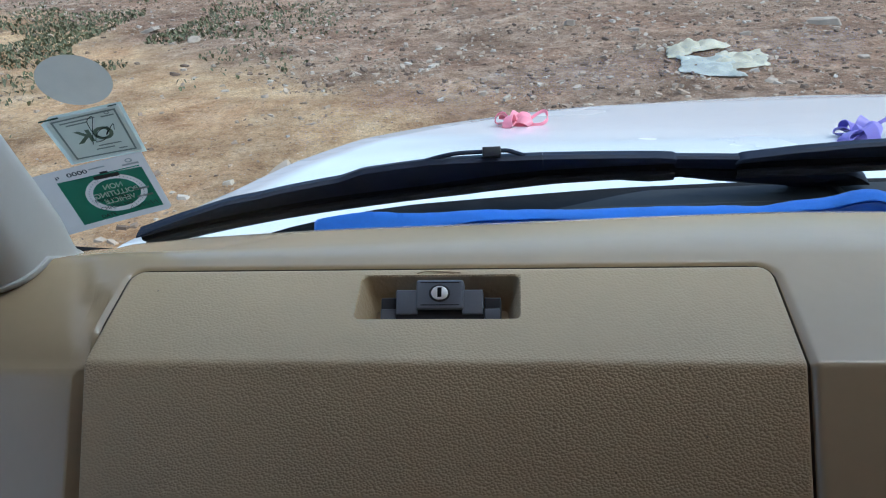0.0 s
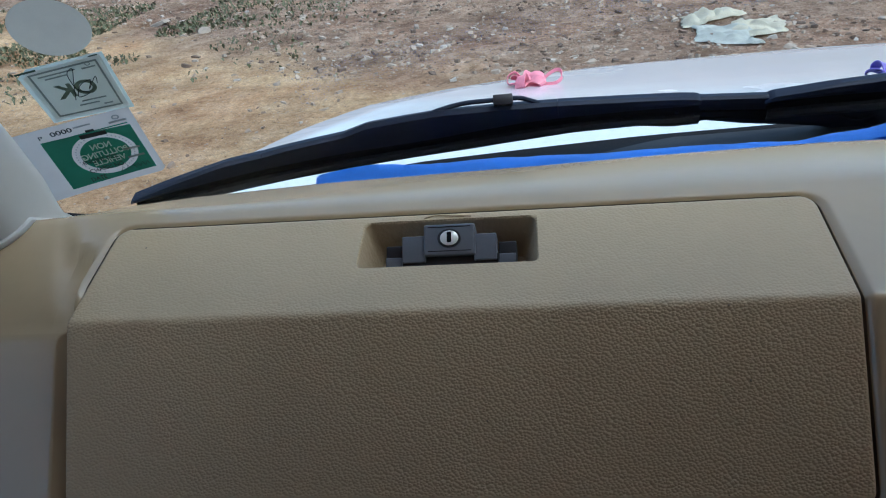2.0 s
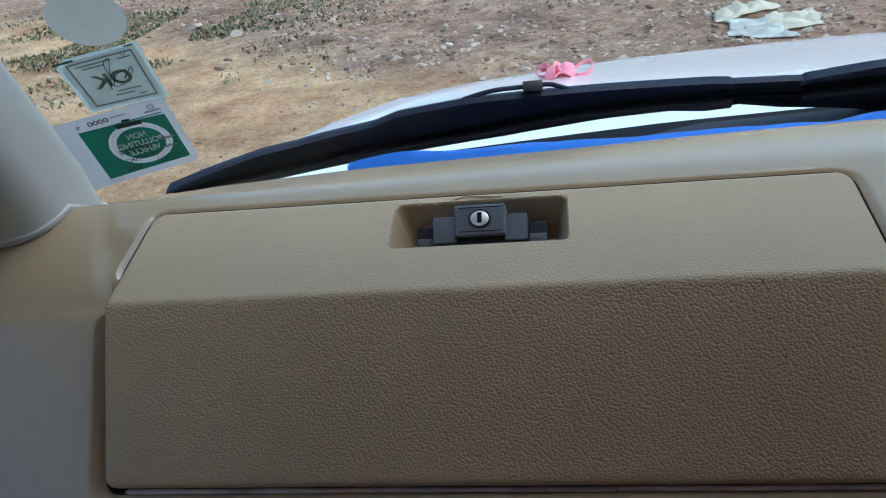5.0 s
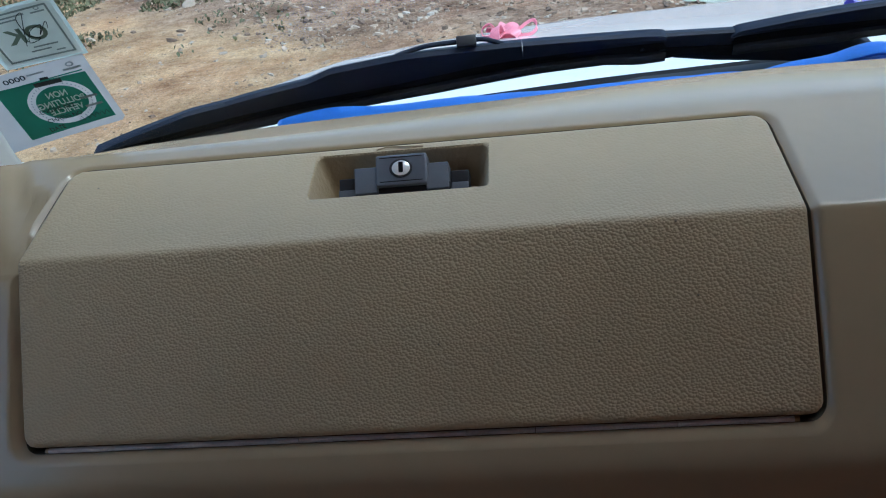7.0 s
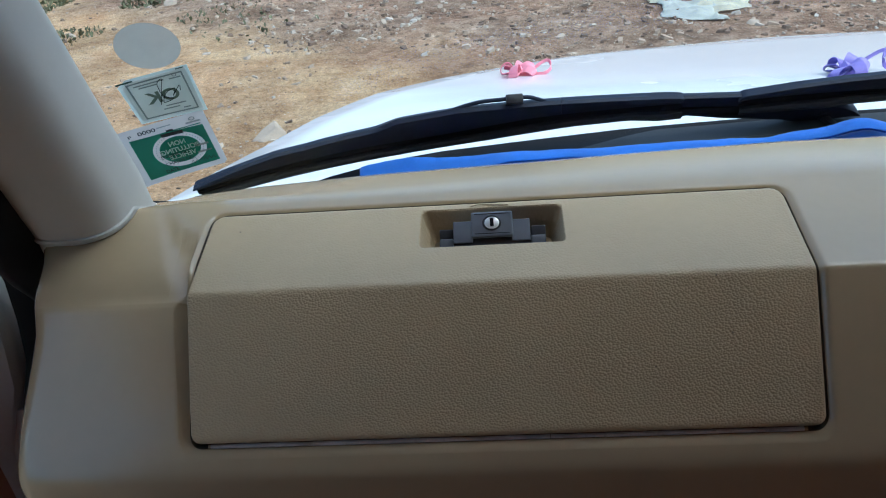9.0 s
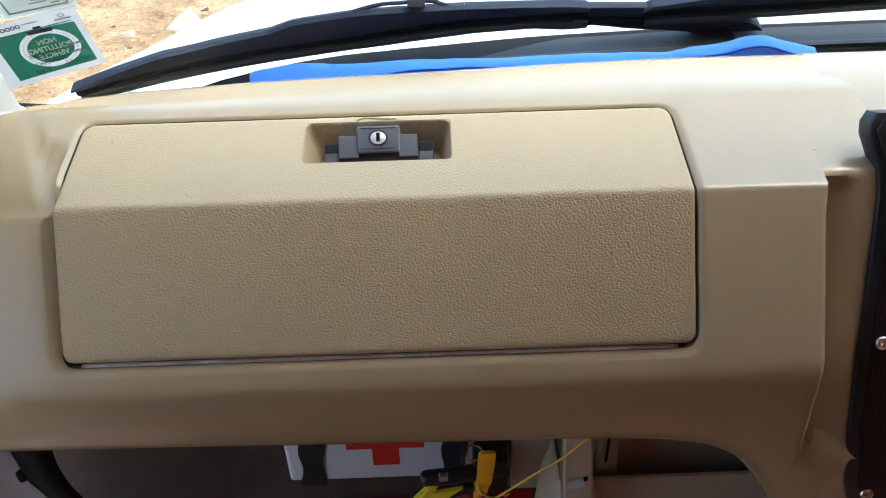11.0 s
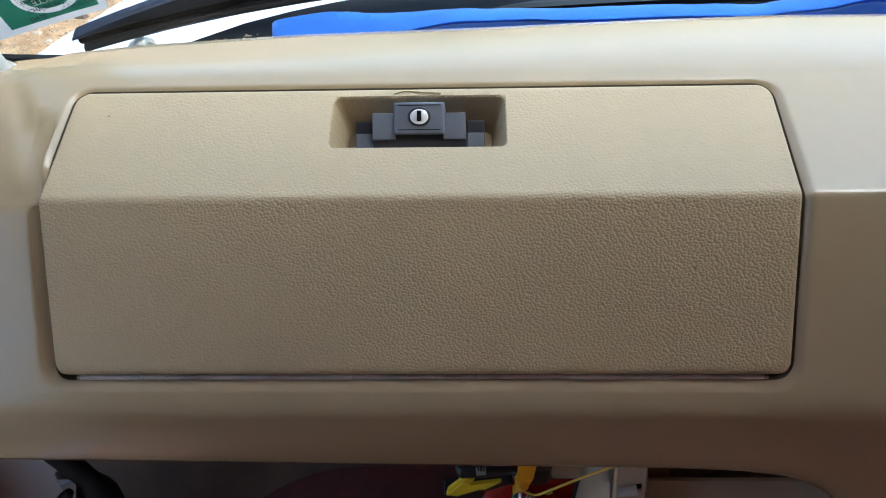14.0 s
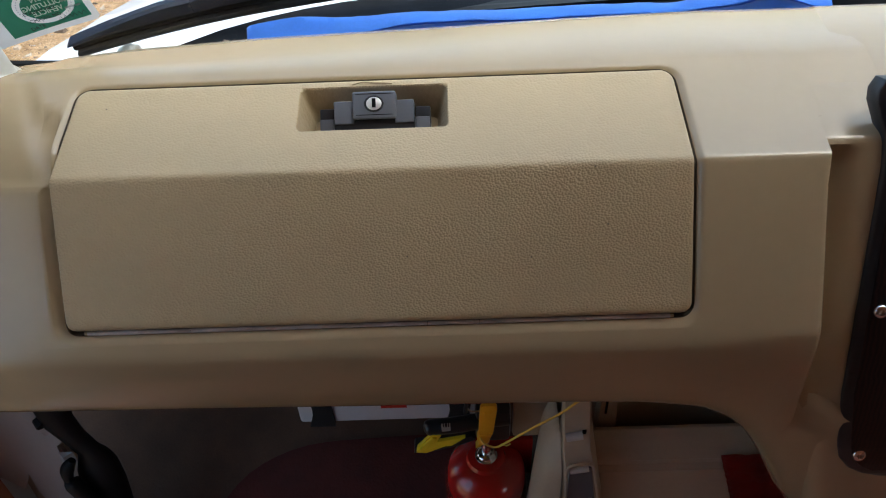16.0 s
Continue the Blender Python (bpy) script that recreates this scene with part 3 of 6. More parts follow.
def build_cowl():
    rows = []
    for i in range(45):
        x = -0.25 + i * 0.0397
        d = x if x < MID else 2 * MID - x
        y0 = glass_y(x, 1.69) - 0.012
        y1 = max(lerp_table(d, [-0.30, -0.25, -0.21, -0.156, -0.07, 0.05, 0.16, 0.31, 0.62], [0.70, 0.775, 0.812, 0.855, 0.892, 0.913, 0.930, 0.941, 0.948]), y0 + 0.004)
        rows.append([(x, y0, 1.66), (x, y0 + 0.002, 1.6845), (x, y0 + 0.35 * (y1 - y0), 1.6875), (x, y0 + 0.7 * (y1 - y0), 1.6885), (x, y1, 1.692), (x, y1 + 0.004, 1.6945), (x, y1 + 0.009, 1.690), (x, y1 + 0.010, 1.63)])
    part("cowl_panel", loft(rows, closed=False), M_COWL, van, "dusty black plastic cowl below the windscreen", sharp=35)
    rows = []
    for i in range(40):
        x = 0.055 + i * 0.0142
        y0 = glass_y(x, 1.69) - 0.008
        w = 0.052 * ease(x, 0.03, 0.22)
        rows.append([(x, y0, 1.6905), (x, y0 + 0.5 * w, 1.6915), (x, y0 + w, 1.6920), (x, y0 + w + 0.002, 1.6885)])
    part("drain_channel", loft(rows, closed=False), M_CHANNEL, van, "dull grey drain channel at the foot of the glass", sharp=35)
    x = 0.372
    part("hose_clip", block((x, glass_y(x, 1.69) + 0.020, 1.6945), (0.008, 0.058, 0.006), (0, 0, 4), 0.001), M_LATCH_DARK, van, "black clip across the channel")
    c = Vector((-0.249, glass_y(-0.249, 1.695) + 0.018, 1.6955))
    profile = [(0.0085, -0.012), (0.0095, -0.002)]
    for k in range(4):
        profile += [(0.0096 - 0.0006 * k, 0.0022 * k), (0.0084 - 0.0006 * k, 0.0022 * k + 0.0011)]
    part("washer_jet", lathe(profile + [(0.0072, 0.0095), (0.0060, 0.0112), (0.0034, 0.0105), (0.0030, 0.0080)], c, (0.80, -0.42, 0.42), 20), M_JET, van, "pale ribbed washer jet cap", sharp=25)



def build_windscreen():
    bm = bmesh.new()
    outer, inner = [], []
    zs = [1.675 + 0.038 * i for i in range(19)]
    xs = [-0.40 + 0.03 * i for i in range(69)]
    for z in zs:
        outer.append([(x, glass_y(x, z) + 0.005, z) for x in xs])
        inner.append([(x, glass_y(x, z), z) for x in xs])
    rings = [o + i[::-1] for o, i in zip(outer, inner)]
    g = part("windscreen", loft(rings), M_GLASS, van, "large curved clear windscreen")
    g.visible_shadow = False
    rows = []
    for x in [-0.40 + 0.03 * i for i in range(69)]:
        zb = lerp_table(x if x < MID else 2 * MID - x, [-0.40, -0.33, -0.314, -0.286, -0.218, -0.15], [1.80, 1.751, 1.738, 1.718, 1.698, 1.690])
        y = glass_y(x, zb)
        rows.append([(x, y + 0.002, zb - 0.02), (x, y - 0.006, zb - 0.006), (x, y - 0.005, zb - 0.001), (x, y - 0.001, zb), (x, y + 0.006, zb - 0.02)])
    part("windscreen_seal", loft(rows), M_SEAL, van, "black rubber seal along the glass")


def build_cowl_litter():
    """Crumbs of dry leaf and grit lying on the cowl."""
    rng = random.Random(21)
    bm = bmesh.new()
    for i in range(60):
        x = -0.225 + 0.16 * rng.random()
        y0 = glass_y(x, 1.69) - 0.012
        y1 = max(lerp_table(x, [-0.25, -0.21, -0.156, -0.07, 0.05, 0.16, 0.31], [0.775, 0.812, 0.855, 0.892, 0.913, 0.930, 0.941]), y0 + 0.004)
        y = y0 + (y1 - y0) * rng.uniform(0.1, 0.95)
        a, r = rng.uniform(0, 6.28), rng.uniform(0.0008, 0.0030)
        z = 1.6885 + rng.uniform(0, 0.002)
        ring = [bm.verts.new((x + r * (1 if k % 2 else 0.6) * math.cos(a + k), y + 0.6 * r * math.sin(a + k), z + 0.0012 * rng.random())) for k in range(6)]
        tip = bm.verts.new((x, y, z + 0.0016))
        for k in range(6):
            bm.faces.new((ring[k], ring[(k + 1) % 6], tip))
    thing("leaf_litter", bm, M_STONE, "dry leaf crumbs and grit lying on the black cowl", "litter", kind="stuff")


build_bonnet()
build_cowl()
build_cowl_litter()
build_windscreen()
for wx in (-0.20, 1.44):
    bm = lathe([(0.02, -0.1), (0.19, -0.08), (0.33, -0.1), (0.36, -0.07), (0.36, 0.07), (0.33, 0.1), (0.19, 0.1), (0.02, 0.08)], (wx, 1.0, 0.36), (1, 0, 0), 32)
    part("wheel", bm, M_TYRE, van, "black tyre")


# ---- closed cabin behind and above the view ----
def wall(name, rings, material, label):
    return thing(name, loft(rings), material, label, "wall", kind="structure", smooth=False)


def slab(name, lo, hi, material, label, category="wall"):
    c = [(a + b) / 2 for a, b in zip(lo, hi)]
    return thing(name, block(c, [b - a for a, b in zip(lo, hi)], bevel=0.01), material, label, category, kind="structure")


slab("floor", (-0.50, -1.8, 1.02), (1.68, 0.66, 1.06), M_FLOOR, "red-brown cab floor out of view, tinted for warm bounce light", "floor")
slab("ceiling", (-0.50, -1.8, 2.33), (1.74, 0.53, 2.37), M_LINER, "cab headliner out of view, tinted for warm bounce light", "ceiling")
slab("wall_back", (-0.50, -1.84, 1.02), (1.74, -1.80, 2.37), M_REAR, "plain warm brown cab rear partition")
# daylight comes by the open left window; the right rear one is added, unseen
slab("wall_left_rear", (-0.49, -1.8, 1.02), (-0.44, -0.02, 2.36), M_REAR, "plain warm brown cab side wall")
slab("wall_left_header", (-0.49, -0.02, 2.10), (-0.44, 0.60, 2.36), M_LINER, "beige trim above the side window")
# added out of view to keep side light off the dashboard's left top
slab("wall_left_front", (-0.49, 0.46, 1.02), (-0.46, 0.60, 2.10), M_REAR, "unseen warm brown wall that narrows the side window's light")
# opening out of view, added to brighten the cab from behind
for lo, hi in (((1.68, -1.8, 1.02), (1.73, -1.3, 2.36)), ((1.68, -1.3, 1.02), (1.73, -0.85, 1.55)), ((1.68, -1.3, 2.08), (1.73, -0.85, 2.36)), ((1.68, -0.85, 1.02), (1.73, 0.60, 2.36))):
    slab("wall_right_rear", lo, hi, M_REAR, "plain warm brown cab side wall round an added, unseen light opening")
slab("wall_right_door", (1.68, -0.42, 1.02), (1.73, 0.9, 1.76), M_DOOR, "grey lower door panel")
# white outer skin of the body
for lo, hi in (((-0.512, -1.855, 0.45), (-0.494, -0.02, 2.40)), ((-0.512, -0.02, 0.45), (-0.526, 0.70, 1.05)), ((-0.512, -0.02, 2.104), (-0.494, 0.60, 2.40)),
               ((1.734, -1.855, 0.45), (1.752, -1.3, 2.40)), ((1.734, -1.3, 0.45), (1.752, -0.85, 1.55)), ((1.734, -1.3, 2.08), (1.752, -0.85, 2.40)), ((1.734, -0.85, 0.45), (1.752, 0.15, 2.40)), ((1.734, 0.15, 0.45), (1.752, 0.90, 1.76)), ((1.734, 0.15, 2.084), (1.752, 0.60, 2.40)),
               ((-0.49, -1.866, 0.45), (1.73, -1.848, 2.40)), ((-0.51, -1.85, 2.375), (1.75, 0.54, 2.40))):
    part("body_panel", block([(a + b) / 2 for a, b in zip(lo, hi)], [abs(b - a) for a, b in zip(lo, hi)], bevel=0.006), M_PAINT, van, "white body panel")
slab("bulkhead", (-0.50, 0.79, 1.12), (1.68, 0.815, 1.668), M_TOE, "dark brown bulkhead panel below the dashboard")


# ---- dashboard ----
TOP, RIDGE, FOOT = Vector((0.600, 1.777)), Vector((0.519, 1.7595)), Vector((0.4645, 1.6745))
L1, L2 = (RIDGE - TOP).length, (FOOT - RIDGE).length
LEN = L1 + L2
XL, XR = -0.2100, 0.2150
EDGE_L = XL - 0.0170  # where the moulding begins beside the lid
LID_L, LID_R = XL + 0.0048, XR - 0.0045


def face_curve(v, w=0.0030):
    """The glove box face in section: down the shallow top, over the rounded ridge, down the steep front."""
    a, b = (RIDGE - TOP) / L1, (FOOT - RIDGE) / L2
    if v < L1 - w:
        return TOP + a * v
    if v > L1 + w:
        return RIDGE + b * (v - L1)
    t = (v - L1 + w) / (2 * w)
    p0, p2 = RIDGE - a * w, RIDGE + b * w
    return p0 * (1 - t) ** 2 + RIDGE * 2 * t * (1 - t) + p2 * t * t


def face(u, v, h=0.0):
    """World place at u across, v down the face and h proud of it."""
    p, q = face_curve(v - 0.0005), face_curve(v + 0.0005)
    t = (q - p).normalized()
    c = face_curve(v)
    return Vector((u, c.x + t.y * h, c.y - t.x * h))


def lip_z(x):
    return 0.0012 + sum(lip_table(x + d) for d in (-0.018, -0.009, 0, 0.009, 0.018)) / 5


def lip_table(x):
    return lerp_table(x, [-0.33, -0.30, 0, 0.15, 0.214, 0.253, 0.282, 0.306, 0.325, 0.345], [1.588, 1.5868, 1.5795, 1.577, 1.572, 1.558, 1.523, 1.475, 1.442, 1.39])


V_ROWS = (-0.017, -0.011, -0.003, 0.005, 0.0125, 0.02, 0.0275, 0.035, 0.0425, 0.05, 0.0565, 0.063, 0.07, L1 - 0.006, L1 - 0.003, L1 - 0.0015, L1, L1 + 0.0015, L1 + 0.003, L1 + 0.006, L1 + 0.02, L1 + 0.04, L1 + 0.065, L1 + 0.09, LEN + 0.011, LEN + 0.017)


def fall(x, y, v):
    """How far the left panel is sunk behind the lid's surface; a channel beside it tapers out over the top."""
    across = -x
    front = ease(v, L1 - 0.034, L1 + 0.010)
    edge = 0.2248 + 0.363 * (y - 0.527)
    start = lerp_table(y, [0.574, 0.588, 0.602, 0.645], [0.2106, 0.2276, 0.2330, 0.2540])
    m = ease(across, start, start + lerp_table(y, [0.562, 0.600], [0.003, 0.014]))
    m += (ease(across, 0.2045, 0.2075) - m) * front
    d = min(0.0142, max(0.0, edge - across))
    groove = 0.24 * (d * d / 0.006 if d < 0.003 else d - 0.0015) * lerp_table(y, [0.55, 0.60, 0.645], [1.0, 0.5, 0.25]) * (1 - front)
    if v <= L1:
        s = m * (lerp_table(y, [0.527, 0.55, 0.575, 0.60, 0.645], [1.0, 0.66, 0.34, 0.14, 0.06]) + groove / 0.015)
        return Vector((0, 0.012 * s * lerp_table(v, [L1 - 0.04, L1], [0.0, 1.0]), -0.0150 * s))
    s = m * lerp_table(v, [L1, L1 + 0.04, L1 + 0.09, L1 + 0.114], [1.0, 0.62, 0.12, 0.0])
    return Vector((0, 0.012 * s, -0.0150 * s))


def dash_section(x):
    """The dashboard cut at x: (y, z) from the glass over the crest and the face to its underside."""
    back = -0.022 * ease(-x, 0.20, 0.33)
    tilt = lerp_table(x, [-0.33, -0.26, -0.18, -0.09, 0.05, 0.15, 0.25, 0.33], [-0.0120, -0.0085, -0.0045, 0.0005, 0.0040, 0.0074, 0.0096, 0.0088])
    wave = 0.0022 * math.sin(9 * x + 0.6) * ease(x, -0.25, 0.0)
    pts = [(0.80 + back, 1.660), (0.745 + back, 1.690), (0.724 + back, 1.728 + tilt), (0.7145 + back, 1.7468 + tilt), (0.704 + back, 1.7575 + tilt), (0.690 + back, 1.7625 + tilt), (0.650, 1.7705 + wave + 0.5 * tilt)]
    for v in V_ROWS:
        c = face_curve(v)
        pts.append((c.x, c.y))
    y0, z0 = pts[-1]
    zl = lip_z(x)
    for f, y in ((0.06, 0.4527), (0.12, 0.4514), (0.245, 0.4500), (0.38, 0.4496), (0.545, 0.4503), (0.71, 0.4525), (0.82, 0.4560), (0.90, 0.4605), (0.955, 0.4662), (1.0, 0.476)):
        pts.append((y, z0 + (zl - z0) * f))
    pts += [(0.492, zl - 0.005), (0.53, zl - 0.002), (0.62, zl + 0.02), (0.70, zl + 0.03)]
    return pts


HOLE_ROWS = (8, 5 + len(V_ROWS))


def build_dashboard():
    dash = empty("dashboard", "beige moulded plastic dashboard with a lidded glove box", "dashboard", at=(0, 0.6, 1.6))
    left = [*[0.0125 * i for i in range(29)], 0.38, 0.43, 0.5, 0.6, 0.7, 0.84, 0.92, 0.965, 0.988, 1.0]
    xs = sorted({EDGE_L, XR + 0.011, XR + 0.0155, *[-0.2 + 0.02 * i for i in range(21)], 0.225, 0.235, 0.25, 0.26, 0.27, 0.28, 0.2925, 0.2945, 0.2960, 0.2970, 0.2975, 0.2978, 0.300, 0.314, 0.324, 0.349})
    cols = []
    for u in left[::-1]:
        col = []
        x_in = EDGE_L
        for i, (y, z) in enumerate(dash_section(x_in + (-0.325 - x_in) * u)):
            x_end = -0.320 - 0.33 * max(0.0, y - 0.51) - 0.10 * max(0.0, 1.74 - z)
            x_end = max(x_end - 0.011 * (1 - ease(y, 0.52, 0.57)) * ease(z, 1.60, 1.68), -0.37)
            curl = 1 - math.sqrt(max(0.0, 1 - max(0.0, (u - 0.84) / 0.16) ** 2))
            yy, zz = y + 0.022 * curl * (1 if y < 0.60 else -0.5), z - 0.014 * curl * (1 if z > 1.65 else -0.8)
            xx = x_in + (x_end - x_in) * u
            sunk = fall(xx, y, V_ROWS[min(max(0, i - 7), len(V_ROWS) - 1)])
            col.append((xx, yy + sunk.y, zz + sunk.z))
        cols.append(col)
    for x in xs[1:]:
        col = [(x, y, z) for y, z in dash_section(x)]
        # the moulding ends in a rounded edge; the console lies set back beside it
        s = 1 - math.sqrt(1 - min(1.0, max(0.0, (x - 0.2925) / 0.005)) ** 2) if x < 0.2977 else 7.0
        for i, (px, py, pz) in enumerate(col):
            if (i >= 7 + len(V_ROWS) or i >= 7 and V_ROWS[i - 7] >= 0.05) and pz > 1.575:
                k = s * 0.006 * ease(pz, 1.575, 1.62)
                v = V_ROWS[i - 7] if i < 7 + len(V_ROWS) else LEN
                if v < L1 + 0.01:
                    c = face_curve(v + min(1.0, s * 0.2) * (L1 - 0.034 + (v - L1) * 0.1 - v))
                    col[i] = (px, c.x, c.y)
                else:
                    col[i] = (px, py + k, pz)
        cols.append(col)
    bm = bmesh.new()
    grid = [[bm.verts.new(p) for p in c] for c in cols]
    for a, b in zip(grid, grid[1:]):
        for i in range(len(a) - 1):
            xm = (a[i].co.x + b[i].co.x) / 2
            if HOLE_ROWS[0] <= i < HOLE_ROWS[1] and EDGE_L + 0.0001 < xm < XR + 0.0109:
                continue
            bm.faces.new((a[i], a[i + 1], b[i + 1], b[i]))
    bm.faces.new(grid[0])
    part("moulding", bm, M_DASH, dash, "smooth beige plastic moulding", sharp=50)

    # rounded edge of the opening, falling into the gap round the lid
    top, foot_r = 0.010, 0.007
    arcs = ((LID_R - top, top, top, -90), (LID_R - foot_r, LEN - foot_r, foot_r, 0), (LID_L + foot_r, LEN - foot_r, foot_r, 90), (LID_L + top, top, top, 180))
    base = []  # place on the lid's outline and the way out of it
    for cx, cv, r, a0 in arcs:
        for k in range(9):
            g = Vector((math.cos(radians(a0 + 11.25 * k)), math.sin(radians(a0 + 11.25 * k))))
            base.append((cx + r * g.x, cv + r * g.y, g))
    dense = []
    for (x, v, g), (x1, v1, g1) in zip(base, base[1:] + base[:1]):
        stops = {0.0}
        for row in V_ROWS:
            if abs(v1 - v) > 0.02 and min(v, v1) < row < max(v, v1):
                stops.add((row - v) / (v1 - v))
        n = max(1, int(abs(x1 - x) / 0.006))
        stops |= {i / n for i in range(n)}
        dense += [(x + (x1 - x) * f, v + (v1 - v) * f, g.lerp(g1, f).normalized()) for f in sorted(stops)]
    over = [(0.0054, 0.0), (0.0046, -0.0002), (0.0036, -0.0008), (0.0027, -0.0020), (0.0022, -0.0050), (0.0021, -0.0100)]
    under = [(0.0105, 0.0), (0.0090, -0.0003), (0.0068, -0.0010), (0.0038, -0.0026), (0.0033, -0.0052), (0.0032, -0.0100)]
    right = [(0.0066, 0.0), (0.0056, -0.0004), (0.0040, -0.0015), (0.0023, -0.0031), (0.0017, -0.0056), (0.0016, -0.0100)]
    left_top = [(0.0054, 0.0), (0.0045, -0.0003), (0.0034, -0.0010), (0.0022, -0.0022), (0.0015, -0.0050), (0.0014, -0.0100)]
    block_side = [(0.0174, 0.0), (0.0166, -0.0003), (0.0156, -0.0013), (0.0048, -0.0056), (0.0022, -0.0085), (0.0018, -0.0120)]
    rings, rims, spots = [], [], []
    for step in range(6):
        ring = []
        for x, v, g in dense:
            low = ease(v, L1 - 0.014, L1 + 0.006)
            near = lerp_table(v, [L1, LEN], [1.0, 0.5])  # the channel narrows towards the foot of the lid
            channel = (block_side[step][0] * near, block_side[step][1] * (0.4 + 0.6 * near))
            side = [p + (q - p) * low for p, q in zip(left_top[step], channel)] if g.x < 0 else right[step]
            end = over[step] if g.y < 0 else under[step]
            d, h = [p * g.x ** 2 + q * g.y ** 2 for p, q in zip(side, end)]
            p = face(x + g.x * d, v + g.y * d, h)
            ring.append(p + fall(p.x, p.y, v + g.y * d))
            if step == 0:
                rims.append((x + g.x * d, v + g.y * d))
        rings.append(ring)
    outline = []
    for x, v, g in dense:
        px = EDGE_L if g.x < -0.7 else XR + 0.011 if g.x > 0.7 else x
        pv = -0.011 if g.y < -0.7 else LEN + 0.011 if g.y > 0.7 else v
        if 0.02 < abs(g.x) < 0.99:
            px, pv = (EDGE_L if g.x < 0 else XR + 0.011), (-0.011 if g.y < 0 else LEN + 0.011)
        p = face(px, pv, 0.0)
        spots.append((px, pv))
        outline.append(p + fall(px, p.y, pv))
    flats = []
    for f in (0.2, 0.4, 0.6, 0.8):
        ring = []
        for (x, v, g), far, near in zip(dense, spots, rims):
            px, pv = far[0] + (near[0] - far[0]) * f, far[1] + (near[1] - far[1]) * f
            p = face(px, pv, 0.0)
            ring.append(p + fall(px, p.y, pv))
        flats.append(ring)
    bm = loft([outline] + flats + rings[:4], caps=False)
    bmesh.ops.remove_doubles(bm, verts=bm.verts, dist=1e-6)
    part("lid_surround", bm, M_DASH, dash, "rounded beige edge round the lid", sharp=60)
    # the liner's dark colour stands for the shade in the gap
    part("gap_liner", loft(rings[3:] + [[p + Vector((0, 0.016, -0.012)) for p in rings[-1]], [p + Vector((0, 0.10, -0.03)) for p in rings[-1]]], caps=False), M_GAP_SHADE, dash, "inside of the glove box, coloured dark for its shade")
    return dash


dashboard = build_dashboard()

# ---- glove box: lid with sunk latch, hinge strip ----
glove_box = empty("glove_box", "closed beige grained glove box lid with a grey key latch", "glove box", at=(0, 0.52, 1.67))
RX0, RX1, RV0, RV1 = -0.0480, 0.0545, 0.0065, 0.0475


def build_lid():
    rt, rb = 0.010, 0.007
    vs = [0, 0.0006, 0.002, 0.004, RV0, 0.010, 0.02, 0.03, 0.04, RV1, 0.055, 0.065, 0.072] + [L1 + 0.0012 * k for k in range(-6, 7)] + [L1 + 0.012, L1 + 0.03, L1 + 0.05, L1 + 0.07, LEN - 0.01, LEN - 0.006, LEN - 0.003, LEN - 0.001, LEN]
    mids = [XL + 0.02, -0.16, -0.12, -0.08, RX0 - 0.006, RX0, RX0 + 0.012, 0.0, RX1 - 0.012, RX1, RX1 + 0.006, 0.09, 0.13, 0.17, XR - 0.02]
    bm = bmesh.new()
    rows = []
    for v in vs:
        inset = 0.0
        if v < rt:
            inset = rt - math.sqrt(max(0, rt * rt - (rt - v) ** 2))
        if v > LEN - rb:
            inset = rb - math.sqrt(max(0, rb * rb - (rb - (LEN - v)) ** 2))
        l, r = LID_L + inset, LID_R - inset
        u = [l, l + 0.0006, l + 0.002, l + 0.004] + mids + [r - 0.004, r - 0.002, r - 0.0006, r]
        rim = min(v, LEN - v)
        drop_v = 0.0018 * (1 - math.sqrt(max(0, 1 - (1 - min(1, rim / 0.003)) ** 2)))
        row = []
        for i, x in enumerate(u):
            e = min(x - l, r - x)
            drop = max(drop_v, 0.0018 * (1 - math.sqrt(max(0, 1 - (1 - min(1, e / 0.003)) ** 2))))
            row.append(bm.verts.new(face(x, v, 0.0005 - drop)))
        rows.append(row)
    for a, b, va, vb in zip(rows, rows[1:], vs, vs[1:]):
        for i in range(len(a) - 1):
            xm = (a[i].co.x + a[i + 1].co.x) / 2
            if RX0 - 1e-6 < xm < RX1 + 1e-6 and RV0 - 1e-6 < (va + vb) / 2 < RV1 + 1e-6:
                continue
            bm.faces.new((a[i], a[i + 1], b[i + 1], b[i]))
    # lid edge going down into the gap
    edge = [r[-1] for r in rows] + rows[-1][-2::-1] + [r[0] for r in rows[-2::-1]] + rows[0][1:-1]
    downs = vs + [LEN] * (len(rows[-1]) - 1) + vs[-2::-1] + [0.0] * (len(rows[0]) - 2)
    low = [bm.verts.new(w.co + face(0, v, -0.010) - face(0, v, 0.0)) for w, v in zip(edge, downs)]
    for i in range(len(edge)):
        j = (i + 1) % len(edge)
        bm.faces.new((edge[i], edge[j], low[j], low[i]))
    # pocket of the latch: rounded rim, leaning side walls, floor
    def ring(d, h, r):
        out = []
        x0, x1, v0, v1 = RX0 + d, RX1 - d, RV0 + d * 0.8, RV1 - d * 0.35
        for cx, cv, a0 in ((x1 - r, v0 + r, -90), (x1 - r, v1 - r, 0), (x0 + r, v1 - r, 90), (x0 + r, v0 + r, 180)):
            for k in range(5):
                a = radians(a0 + 22.5 * k)
                out.append(face(cx + r * math.cos(a), cv + r * math.sin(a), h))
        return out
    square = []
    x0, x1, v0, v1 = RX0, RX1, RV0, RV1
    for cx, cv in ((x1, v0), (x1, v1), (x0, v1), (x0, v0)):
        square += [face(cx, cv, 0.0005)] * 5
    bm2 = loft([square, ring(0.0, 0.0004, 0.004), ring(0.0008, -0.0006, 0.004)], caps=False)
